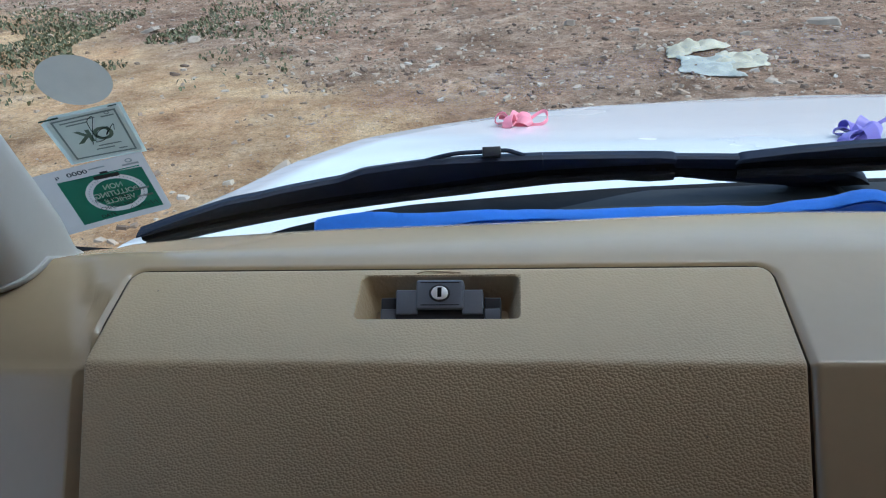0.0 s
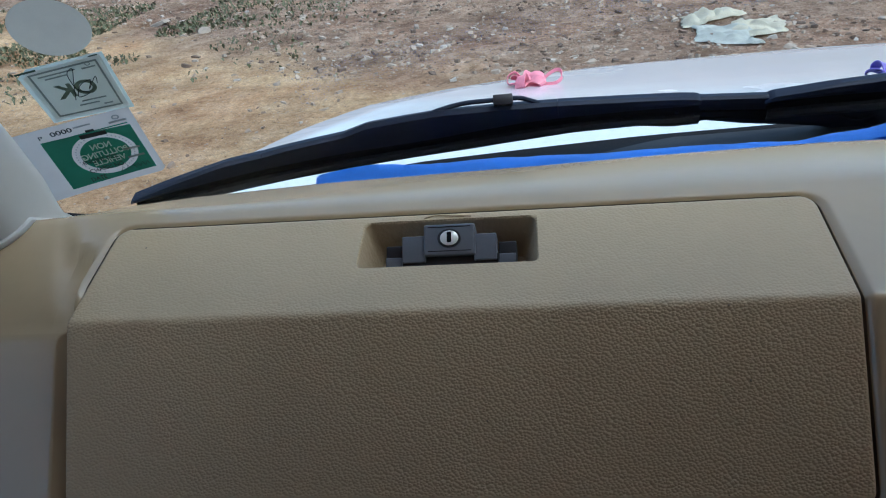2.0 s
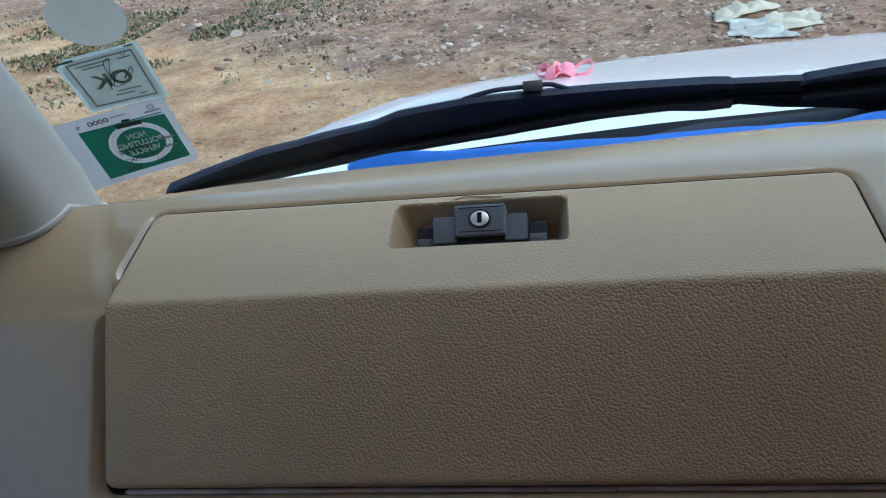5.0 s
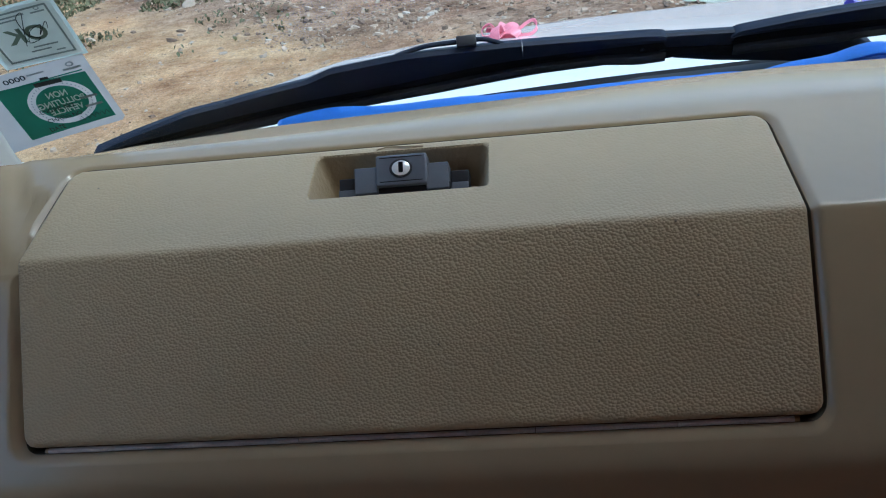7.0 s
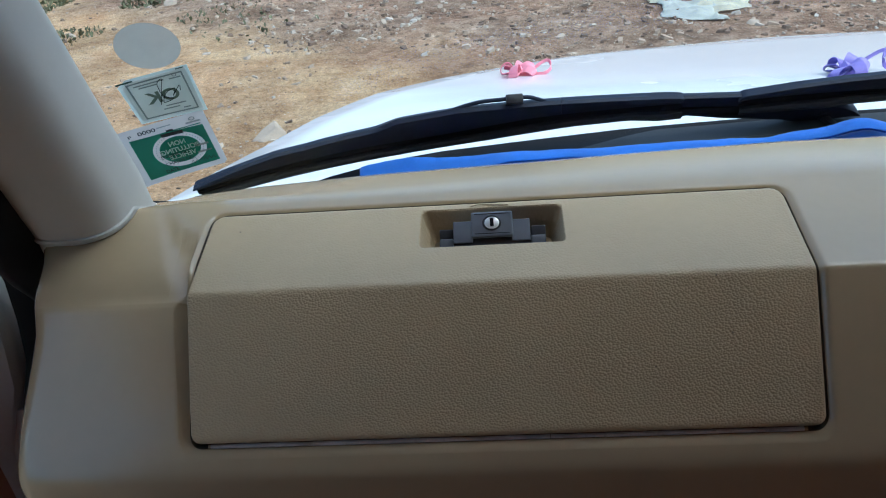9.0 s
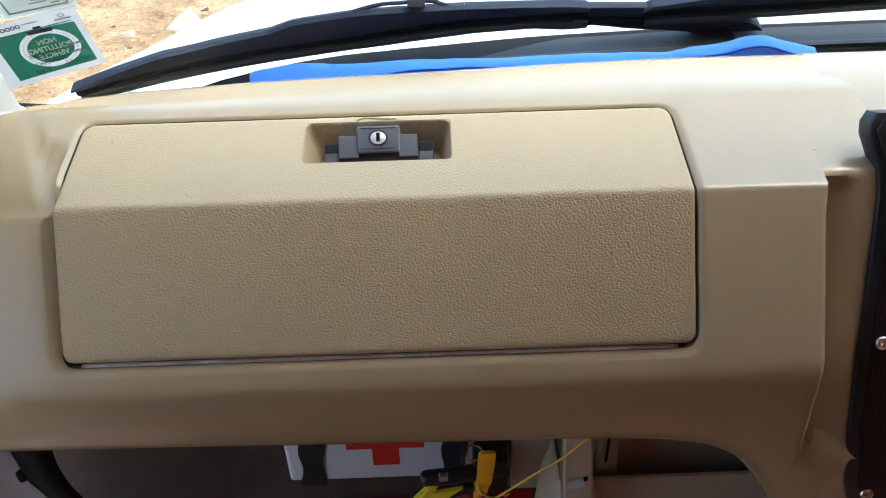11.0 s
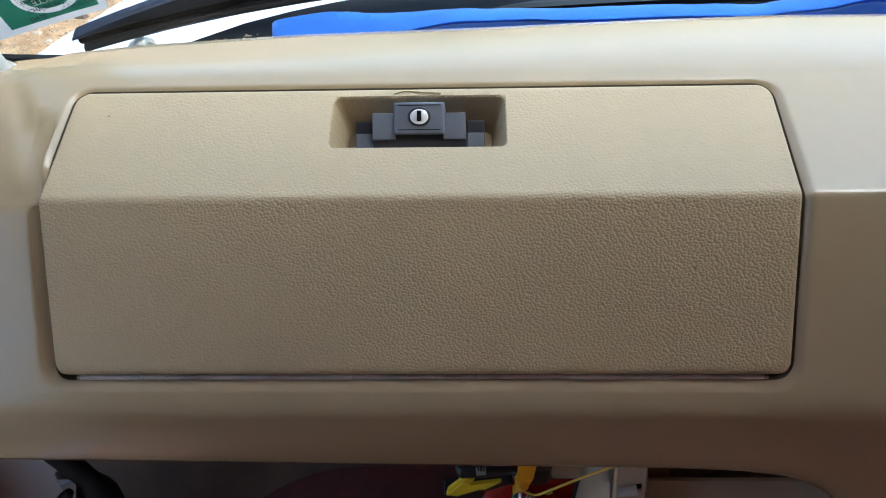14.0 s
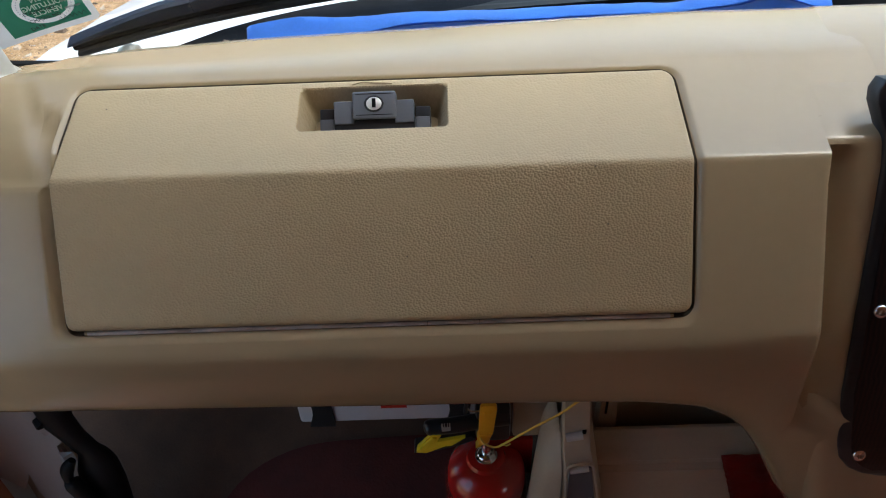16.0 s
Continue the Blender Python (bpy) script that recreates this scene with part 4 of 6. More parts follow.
    bmesh.ops.remove_doubles(bm2, verts=bm2.verts, dist=1e-6)
    me = bpy.data.meshes.new("tmp")
    bm2.to_mesh(me)
    bm.from_mesh(me)
    bpy.data.meshes.remove(me)
    bm2.free()
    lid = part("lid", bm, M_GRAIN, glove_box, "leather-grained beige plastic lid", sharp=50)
    part("pocket_wall", loft([ring(0.0008, -0.0006, 0.004), ring(0.0030, -0.010, 0.004), ring(0.0080, -0.026, 0.004)], caps=False), M_POCKET_SHADE, glove_box, "grained beige wall of the latch pocket, darkened for its shade")
    # floor of the pocket
    bm = bmesh.new()
    corners = [face(x, v, -0.0255) for x, v in ((RX0 + 0.006, RV0 + 0.004), (RX1 - 0.006, RV0 + 0.004), (RX1 - 0.006, RV1 - 0.001), (RX0 + 0.006, RV1 - 0.001))]
    low = [c + Vector((0, 0.001, -0.004)) for c in corners]
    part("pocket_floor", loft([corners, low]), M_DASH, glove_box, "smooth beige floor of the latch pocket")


build_lid()


def build_latch():
    """Stepped grey paddle with a raised middle block that carries the key barrel."""
    tilt = 42  # lean of the front faces, degrees from upright
    # axes of the lock face: a across, b up the face, c out of it
    up = Vector((0, math.sin(radians(tilt)), math.cos(radians(tilt))))
    out = Vector((0, -math.cos(radians(tilt)), math.sin(radians(tilt))))
    o = Vector((0.0035, 0.5790, 1.7705))

    def piece(name, a0, a1, b0, b1, c0, c1, bevel, material, label, parent):
        bm = bmesh.new()
        bmesh.ops.create_cube(bm, size=1.0)
        bmesh.ops.scale(bm, vec=(a1 - a0, c1 - c0, b1 - b0), verts=bm.verts)
        bmesh.ops.bevel(bm, geom=bm.edges[:], offset=bevel, segments=3, profile=0.6, affect="EDGES")
        m = Matrix((( 1, 0, 0), (0, -out.y, up.y), (0, -out.z, up.z))).to_4x4()
        mid = o + Vector(((a0 + a1) / 2, 0, 0)) + up * ((b0 + b1) / 2) + out * ((c0 + c1) / 2)
        bmesh.ops.transform(bm, matrix=Matrix.Translation(mid) @ m, verts=bm.verts)
        return part(name, bm, material, parent, label)

    latch = piece("latch", -0.0150, 0.0150, -0.0098, 0.0090, -0.016, 0.0, 0.0016, M_LATCH, "slate-grey plastic key latch", glove_box)
    piece("latch_shoulder", -0.0280, -0.0140, -0.0128, 0.0030, -0.018, -0.0022, 0.0008, M_LATCH, "", latch)
    piece("latch_shoulder", 0.0140, 0.0272, -0.0128, 0.0030, -0.018, -0.0022, 0.0008, M_LATCH, "", latch)
    piece("latch_underside", -0.0280, 0.0280, -0.0200, -0.0085, -0.018, -0.0034, 0.0008, M_LATCH_DARK, "black lower edge of the paddle", latch)
    piece("latch_wing", -0.0385, -0.0280, -0.0200, -0.0010, -0.021, -0.0080, 0.0008, M_LATCH_DARK, "", latch)
    piece("latch_wing", 0.0280, 0.0385, -0.0200, -0.0010, -0.021, -0.0080, 0.0008, M_LATCH_DARK, "", latch)
    for a in (-0.0384, 0.0281):
        piece("latch_foot", a, a + 0.0100, -0.0205, -0.0085, -0.0085, -0.0062, 0.0006, M_LATCH, "", latch)
    for b in (0.0072, -0.0072):
        piece("groove", -0.0125, 0.0125, b - 0.00025, b + 0.00025, -0.0005, 0.0002, 0.0001, M_SLOT, "", latch)
    c = o + up * 0.0003

    def oval(bm):
        for w in bm.verts:
            w.co -= up * (w.co - c).dot(up) * 0.16

    bm = lathe([(0.0001, -0.0008), (0.0068, -0.0008), (0.0068, 0.0004), (0.0062, 0.0006), (0.0058, 0.0002), (0.0001, 0.0002)], c, out, 36)
    oval(bm)
    part("lock_ring", bm, M_LATCH_DARK, latch, "black ring round the key barrel")
    bm = lathe([(0.0001, 0.0003), (0.0053, 0.0003), (0.0053, 0.0008), (0.0049, 0.0011), (0.0001, 0.0011)], c, out, 36)
    oval(bm)
    part("key_barrel", bm, M_LOCKFACE, latch, "bright nickel key barrel")
    piece("key_slot", -0.0013, 0.0013, -0.0024, 0.0038, 0.0011, 0.0014, 0.0003, M_SLOT, "black key slot", latch)


build_latch()


def build_hinge():
    rng = random.Random(3)
    x = -0.192
    while x < 0.196:
        w = rng.choice((0.018, 0.035, 0.05, 0.07))
        x1 = min(x + w, 0.197)
        p, q = face(x, LEN + 0.0021, -0.0026), face(x1 - 0.0004, LEN + 0.0021, -0.0026)
        part("hinge_strip", tube([p, q], 0.0013 + 0.0003 * rng.random(), 8), M_HINGE, glove_box, "worn metal hinge strip")
        x = x1
    for a, b in ((-0.194, -0.184), (0.188, 0.199)):
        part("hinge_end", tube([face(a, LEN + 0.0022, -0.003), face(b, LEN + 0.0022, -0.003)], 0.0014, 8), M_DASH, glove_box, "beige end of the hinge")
    # ragged moulding flash above the latch
    pts = [(-0.012, 0.0052), (-0.006, 0.0036), (-0.001, 0.0030), (0.004, 0.0044), (0.009, 0.0042), (0.016, 0.0056)]
    part("moulding_flash", tube([face(x, v, 0.0008 + 0.0005 * (i % 2)) for i, (x, v) in enumerate(pts)], 0.0004, 5), M_DASH, glove_box, "ragged trimming burr")
    part("moulding_flash", tube([face(-0.004, 0.0032, 0.001), face(0.006, 0.0052, 0.0014), face(0.012, 0.0060, 0.0012)], 0.0003, 5), M_DASH, glove_box)


build_hinge()

# ---- centre console and fascia ----
CON = [(0.80, 1.66), (0.745, 1.690), (0.724, 1.7374), (0.7145, 1.7564), (0.704, 1.7672), (0.690, 1.7722), (0.65, 1.7760), (0.62, 1.7765), (0.58, 1.7724), (0.555, 1.7670), (0.540, 1.7638), (0.534, 1.7624), (0.5315, 1.7614), (0.5290, 1.7592), (0.5275, 1.756), (0.522, 1.745), (0.512, 1.72), (0.499, 1.69), (0.4840, 1.66), (0.4715, 1.63), (0.462, 1.60), (0.4545, 1.57), (0.449, 1.54), (0.446, 1.45), (0.446, 1.06)]


def con_y(z):
    """Depth of the console's front at a height."""
    front = CON[13:]
    return lerp_table(z, [p[1] for p in front[::-1]] + [1.84], [p[0] for p in front[::-1]] + [0.568])


def con_left(z):
    return lerp_table(z, [1.06, 1.45, 1.52, 1.56, 1.585, 1.61, 1.74, 1.755], [0.444, 0.339, 0.318, 0.305, 0.295, 0.290, 0.290, 0.2964])


console = empty("centre_console", "beige centre console with a dark wood-look fascia", "console", at=(0.46, 0.46, 1.06))
rows = []
for y, z in CON:
    x0 = con_left(z) if y < 0.6 else 0.2964
    f = 1 - ease(z, 1.57, 1.60) if y < 0.6 else 0  # below the dashboard the console shows a rounded flank
    g = 0.008 * ease(z, 1.59, 1.65) * (1 - ease(z, 1.752, 1.759)) * (1 - ease(y, 0.54, 0.6))  # shaded groove beside the dashboard
    t = ease(z, 1.757, 1.760) - 9 * ease(y, 0.585, 0.62)
    d = min(0.0, 0.0005 * t)
    rows.append([(x0 - 0.001, y + 0.040 * f + g, z + d), (x0 - 0.001, y + 0.014 * f + g, z + d), (x0 + 0.002, y + 0.008 * f + g, z + d), (x0 + 0.006, y + 0.0042 * f + g, z + 0.0005 * t), (x0 + 0.012, y + 0.0016 * f + g, z + 0.0005 * t), (x0 + 0.018, y + 0.0005 * f + 0.55 * g, z + 0.0005 * t), (x0 + 0.026, y + 0.1 * g, z + 0.0005 * t), (x0 + 0.034, y, z + 0.0005 * t), (x0 + 0.05, y, z), (x0 + 0.2, y, z), (1.62, y, z)])
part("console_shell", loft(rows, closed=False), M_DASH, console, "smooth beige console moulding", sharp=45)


def plate(edge, right, back, proud, material, name, parent, label, bevel=0.002):
    """A thin plate that follows the console's front, from its left edge (x, z, top first) to a straight right side."""
    zs, xs = [p[1] for p in edge[::-1]], [p[0] for p in edge[::-1]]
    top, foot = zs[-1], zs[0]
    levels = sorted({*zs, *[foot + (top - foot) * k / 24 for k in range(25)]}, reverse=True)
    rows = []
    for z in levels:
        x = lerp_table(z, zs, xs)
        rim = bevel * (1 - min(1.0, min(top - z, z - foot) / (2 * bevel)))
        at = lambda px, h: (px, con_y(z) - h, z + 0.35 * h)
        rows.append([at(x, back), at(x, proud - bevel * 0.6 - 0.3 * rim), at(x + bevel * 0.5, proud - bevel * 0.15 - 0.3 * rim), at(x + bevel * 1.4, proud - 0.3 * rim), at(right, proud - 0.3 * rim), at(right, back)])
    return part(name, loft(rows), material, parent, label, sharp=50)


left_edge = [(0.3259, 1.796), (0.3216, 1.790), (0.3215, 1.7828), (0.3253, 1.7736), (0.3290, 1.7644), (0.3305, 1.7479), (0.3303, 1.7203), (0.3292, 1.6875), (0.3270, 1.6527), (0.3268, 1.6218), (0.3280, 1.5898), (0.3331, 1.5542), (0.3363, 1.5386), (0.3419, 1.5232), (0.3507, 1.5117), (0.3606, 1.5051), (0.3755, 1.4993)]
left_edge = [(x + 0.003, z) for x, z in left_edge]
fascia = plate(left_edge, 0.637, -0.010, 0.004, M_LATCH_DARK, "fascia_frame", console, "gloss black fascia frame", 0.003)
inner = [(0.341, 1.7516)] + [(x + 0.007, z) for x, z in left_edge if 1.56 < z < 1.75] + [(0.3443, 1.5542), (0.3474, 1.5386), (0.3531, 1.5251), (0.3608, 1.5156), (0.3707, 1.5089)]
plate(inner, 0.630, 0.003, 0.0052, M_WOOD, "fascia_panel", console, "dark wood-grain fascia panel", 0.001)
plate([(0.3325, 1.7924), (0.3287, 1.7864), (0.3328, 1.7755), (0.3399, 1.7619)], 0.630, 0.003, 0.0050, M_LATCH_DARK, "display", console, "glossy dark display", 0.001)
for x, z in ((0.3555, 1.5309), (0.3445, 1.6546)):
    c = Vector((x, con_y(z) - 0.0052, z + 0.0018))
    part("screw", lathe([(0.0052, -0.001), (0.0052, 0.0008), (0.0042, 0.0022), (0.0024, 0.0028), (0.0020, 0.0016), (0.0001, 0.0014)], c, (0, -0.90, 0.43), 18), M_CHROME, console, "bright domed screw")


# ---- pillar trim, door edge ----
def build_pillar():
    trim = empty("pillar_trim", "pale grey plastic trim of the windscreen pillar", "pillar trim", at=(-0.32, 0.64, 1.772))
    def ring(z, grow=0.0):
        dz = z - 1.772
        cx, cy = -0.3150 + 0.08 * dz, 0.640 - 0.60 * dz
        hx, hy, r = 0.0415 + grow + 0.02 * dz, 0.060 + grow, 0.036
        out = []
        for sx, sy, a0 in ((1, -1, -90), (1, 1, 0), (-1, 1, 90), (-1, -1, 180)):
            for k in range(9):
                a = radians(a0 + 11.25 * k)
                q = sy * (hy - r) + r * math.sin(a)
                rise = 0.10 * ease(z, 1.777, 1.86)
                hump = (0.0095 * ease(cy + q, 0.572, 0.630) - 0.026 * ease(cy + q, 0.640, 0.676)) * (1 - ease(z, 1.776, 1.81)) if z > 1.765 else -0.01
                out.append((cx + sx * (hx - r) + r * math.cos(a), cy + (hy - r - 0.018 if sy > 0 else r - hy) + (0.9 if sy > 0 else 1) * r * math.sin(a), z - rise * q + hump))
        return out
    zs = [1.7735, 1.7765, 1.785, 1.80, 1.83, 1.87, 1.92, 1.98, 2.06, 2.16, 2.28, 2.34]
    rings = [ring(1.7600, 0.0004), ring(1.7690, 0.0010), ring(1.7700, 0.0022), ring(1.7738, 0.0026), ring(1.7748, 0.0022), ring(1.7752, 0.0005)] + [ring(z, 0.0004 if i == 0 else 0.0) for i, z in enumerate([1.7775] + zs[2:])]
    part("trim_cover", loft(rings), M_TRIM, trim, "matt pale grey cover", sharp=50)


build_pillar()


def prism_y(outline, y0, y1):
    return loft([[(x, y0, z) for x, z in outline], [(x, y1, z) for x, z in outline]])


def build_door():
    door = empty("door_post", "grey plastic door post lining with a black rubber seal", "door post", kind="structure", at=(-0.46, 0.55, 1.06))
    rows = []
    for y in (0.590, 0.593, 0.600, 0.61, 0.62, 0.63, 0.64):
        bulge = 0.006 * math.sin(3 * y)
        e = -0.010 * ease(y, 0.61, 0.64) - 0.012 * (1 - ease(y, 0.588, 0.602))
        rows.append([(-0.52, y, 1.06), (-0.49 + bulge, y, 1.06), (-0.485 + bulge, y, 1.15), (-0.475 + bulge, y, 1.40), (-0.452 + e, y, 1.54), (-0.420 + e, y, 1.62), (-0.413 + e, y, 1.665), (-0.410 + e, y, 1.705), (-0.414 + e, y, 1.73), (-0.43 + e, y, 1.745 + e), (-0.52, y, 1.75 + e)])
    part("post_lining", loft(rows), M_DOOR, door, "smooth grey post lining")
    pts = smooth_path([(-0.405, 0.70, 1.60), (-0.385, 0.66, 1.68), (-0.370, 0.61, 1.74), (-0.352, 0.56, 1.81), (-0.325, 0.47, 1.96), (-0.29, 0.35, 2.16), (-0.27, 0.25, 2.30)], 6)
    # added black sheet that paints the deep shade between door and dashboard
    part("dark_gap_panel", prism_y([(-0.52, 1.44), (-0.372, 1.44), (-0.366, 1.72), (-0.372, 1.78), (-0.385, 1.86), (-0.52, 1.86)], 0.672, 0.684), M_SEAL, door, "black panel standing for the dark gap at the hinge side")
    part("door_seal", tube(pts, 0.022, 10), M_SEAL, door, "thick black rubber door seal")


build_door()

# ---- stickers on the inside of the glass ----
def on_glass(x, z, h=0.0008):
    return Vector((x, glass_y(x, z) - h, z))


def glass_patch(outline, h, material, name, parent, label="", thick=0.0003):
    """A flat film laid on the glass; the outline is in x and z."""
    bm = bmesh.new()
    n = len(outline)
    cx, cz = sum(p[0] for p in outline) / n, sum(p[1] for p in outline) / n
    rings = []
    for k in (0.0, 0.25, 0.5, 0.75, 1.0):
        rings.append([on_glass(cx + (x - cx) * max(k, 0.001), cz + (z - cz) * max(k, 0.001), h) for x, z in outline])
    rings.append([on_glass(x, z, h - thick) for x, z in outline])
    return part(name, loft(rings, caps=False, bm=bm), material, parent, label)


def quad_map(corners):
    """Maps u to the right and v upward, 0 to 1, over four corners in x and z: bottom left, bottom right, top right, top left."""
    a, b, c, d = [Vector(p) for p in corners]
    return lambda u, v: tuple(a.lerp(b, u).lerp(d.lerp(c, u), v))


def subdivided(points, n=6):
    out = []
    for p, q in zip(points, points[1:] + points[:1]):
        out += [(p[0] + (q[0] - p[0]) * i / n, p[1] + (q[1] - p[1]) * i / n) for i in range(n)]
    return out


def bar_on(m, u0, u1, v0, v1, h, material, name, parent, label=""):
    return glass_patch(subdivided([m(u0, v0), m(u1, v0), m(u1, v1), m(u0, v1)], 3), h, material, name, parent, label, 0.0001)


def words_on(m, text, u, v, size, aspect, mirrored, h, material, name, parent, bold=0.0):
    """Lettering laid on the glass, centred at u, v; size is its height in v."""
    cu = bpy.data.curves.new("letters", "FONT")
    cu.body, cu.align_x, cu.align_y, cu.size, cu.offset = text, "CENTER", "CENTER", 1.0, bold
    tmp = bpy.data.objects.new("letters", cu)
    scene.collection.objects.link(tmp)
    me = bpy.data.meshes.new_from_object(tmp.evaluated_get(bpy.context.evaluated_depsgraph_get()))
    bpy.data.objects.remove(tmp)
    bpy.data.curves.remove(cu)
    for w in me.vertices:
        x = -w.co.x if mirrored else w.co.x
        w.co = on_glass(*m(u + x * size * aspect, v + w.co.y * size), h)
    me.name = name
    me.materials.clear()
    me.materials.append(material)
    ob = new(name, me)
    ob.parent = parent
    ob.location = -parent.location
    return ob


def ring_on(m, u, v, ru0, ru1, aspect, h, material, name, parent, n=48):
    bm = bmesh.new()
    a = [on_glass(*m(u + ru0 * aspect * math.cos(2 * math.pi * k / n), v + ru0 * math.sin(2 * math.pi * k / n)), h) for k in range(n)]
    b = [on_glass(*m(u + ru1 * aspect * math.cos(2 * math.pi * k / n), v + ru1 * math.sin(2 * math.pi * k / n)), h) for k in range(n)]
    return part(name, loft([a, b], caps=False, bm=bm), material, parent)


def build_stickers():
    disc = [(-0.2545 + 0.0207 * math.cos(2 * math.pi * k / 40), 1.8895 + 0.0205 * math.sin(2 * math.pi * k / 40)) for k in range(40)]
    d = empty("round_sticker", "round frosted grey film stuck on the windscreen", "sticker", group="windscreen stickers", at=on_glass(-0.2545, 1.8895))
    glass_patch(disc, 0.0009, M_DISC, "film", d)

    # quality label: grey paper with a double border, read from outside
    q = empty("label_sticker", "grey quality label on the windscreen, read from outside", "sticker", group="windscreen stickers", at=on_glass(-0.262, 1.843))
    m = quad_map([(-0.2835, 1.8215), (-0.2395, 1.8215), (-0.2385, 1.8655), (-0.2845, 1.8615)])
    glass_patch(subdivided([m(-0.05, -0.04), m(1.04, -0.04), m(1.04, 1.04), m(0.1, 1.06), m(-0.05, 0.94)]), 0.0008, M_BACKING, "backing", q, "green-grey backing film")
    glass_patch(subdivided([m(0, 0), m(1, 0), m(1, 1), m(0.12, 1), m(0, 0.9)]), 0.0012, M_PAPER_B, "paper", q)
    for u0, u1, v0, v1 in ((0.07, 0.93, 0.055, 0.085), (0.07, 0.93, 0.915, 0.945), (0.07, 0.095, 0.055, 0.945), (0.905, 0.93, 0.055, 0.945)):
        bar_on(m, u0, u1, v0, v1, 0.0016, M_INK_PALE, "border", q)
    bar_on(m, -0.05, 0.20, 0.985, 1.02, 0.0019, M_DKGREEN, "folded_edge", q, "dark green folded edge")
    bar_on(m, 0.86, 0.98, 1.0, 1.022, 0.0019, M_DKGREEN, "folded_edge", q)
    words_on(m, "OK", 0.50, 0.50, 0.36, 0.95, True, 0.0017, M_INK_OLIVE, "lettering", q, 0.03)
    for v, u0, u1 in ((0.86, 0.16, 0.62), (0.80, 0.22, 0.50), (0.27, 0.46, 0.78), (0.20, 0.40, 0.66), (0.14, 0.70, 0.82), (0.84, 0.70, 0.88)):
        bar_on(m, u0, u1, v - 0.014, v + 0.012, 0.0017, M_INK_PALE, "print_line", q)
    ring_on(m, 0.80, 0.90, 0.022, 0.034, 1.0, 0.0017, M_INK_PALE, "emblem", q, 20)
    sig = smooth_path([(*m(u, v), 0) for u, v in ((0.40, 0.32), (0.52, 0.66), (0.60, 0.88), (0.50, 0.80), (0.50, 0.50), (0.62, 0.40), (0.46, 0.36), (0.56, 0.56), (0.72, 0.62), (0.64, 0.46), (0.80, 0.66), (0.78, 0.54))], 5)
    part("signature", tube([on_glass(p.x, p.y, 0.0019) for p in sig], 0.00028, 5), M_INK, q, "black pen scrawl")

    # emission label: white paper with a green field
    g = empty("emission_sticker", "white and green emission label on the windscreen", "sticker", group="windscreen stickers", at=on_glass(-0.275, 1.785))
    p = quad_map([(-0.338, 1.7515), (-0.2425, 1.7565), (-0.2415, 1.8205), (-0.335, 1.8150)])
    glass_patch(subdivided([p(0, 0), p(0.97, 0), p(1, 0.05), p(1, 1), p(0, 1)]), 0.0010, M_PAPER, "paper", g)
    gm = quad_map([(-0.302, 1.7590), (-0.2470, 1.7625), (-0.2465, 1.8060), (-0.300, 1.8060)])
    # the green print leaves a white ring of bare paper
    cu, cv, r_in, r_out = 0.56, 0.53, 0.33, 0.43
    corners = [math.atan2(v - cv, u - cu) % (2 * math.pi) for u in (0, 1) for v in (0, 1)]
    way = [(math.cos(a), math.sin(a)) for a in sorted([2 * math.pi * k / 72 for k in range(72)] + corners)]
    glass_patch([gm(cu + 0.84 * r_in * a, cv + r_in * b) for a, b in way], 0.0014, M_GREEN, "green_disc", g, "green printed disc")
    edge_of = lambda a, b: min((1 - cu) / a if a > 1e-9 else -cu / a if a < -1e-9 else 9, (1 - cv) / b if b > 1e-9 else -cv / b if b < -1e-9 else 9)
    frame_rings = []
    for f in (0.0, 0.5, 1.0):
        frame_rings.append([])
        for a, b in way:
            near, far = (cu + 0.84 * r_out * a, cv + r_out * b), (cu + a * edge_of(a, b), cv + b * edge_of(a, b))
            frame_rings[-1].append(on_glass(*gm(near[0] + (far[0] - near[0]) * f, near[1] + (far[1] - near[1]) * f), 0.0014))
    part("green_field", loft(frame_rings, caps=False), M_GREEN, g, "green printed field")
    for k in range(44):
        a, b = math.cos(2 * math.pi * k / 44), math.sin(2 * math.pi * k / 44)
        if abs(b) < 0.95:
            u, v = cu + 0.84 * 0.38 * a, cv + 0.38 * b
            bar_on(gm, u - 0.006, u + 0.006, v - 0.013, v + 0.013, 0.0016, M_INK_PALE, "ring_mark", g)
    for text, v in (("NON", 0.70), ("POLLUTING", 0.54), ("VEHICLE", 0.38)):
        words_on(gm, text, 0.56, v, 0.160, 0.62, True, 0.0020, M_INK_WHITE, "lettering", g, 0.030)
    for text, u, v in (("ENGINE NO.", 0.47, 0.44), ("CHASSIS NO.", 0.49, 0.25), ("DATE", 0.33, 0.08)):
        words_on(gm, text, u, v, 0.115, 0.62, False, 0.0022, M_INK, "lettering", g, 0.01)
    for u, v in ((0.86, 0.52), (0.86, 0.34)):
        bar_on(gm, u - 0.10, u + 0.10, v - 0.025, v + 0.02, 0.0021, M_INK_PALE, "print_line", g)
    scrawl = [on_glass(*gm(0.60 + 0.02 * i, 0.13 + 0.05 * ((i * 7) % 3 - 1)), 0.0021) for i in range(19)]
    part("handwriting", tube(scrawl, 0.00022, 5), M_INK, g, "handwritten ink")
    # maker's emblem and name as plain shapes
    bar_on(gm, 0.505, 0.600, 1.015, 1.06, 0.0022, M_INK, "emblem", g)
    bar_on(gm, 0.41, 0.71, 0.905, 0.985, 0.0022, M_INK, "name_bar", g)
    ring_on(p, 0.89, 0.915, 0.018, 0.032, 0.84, 0.0018, M_INK_PALE, "emblem", g, 20)
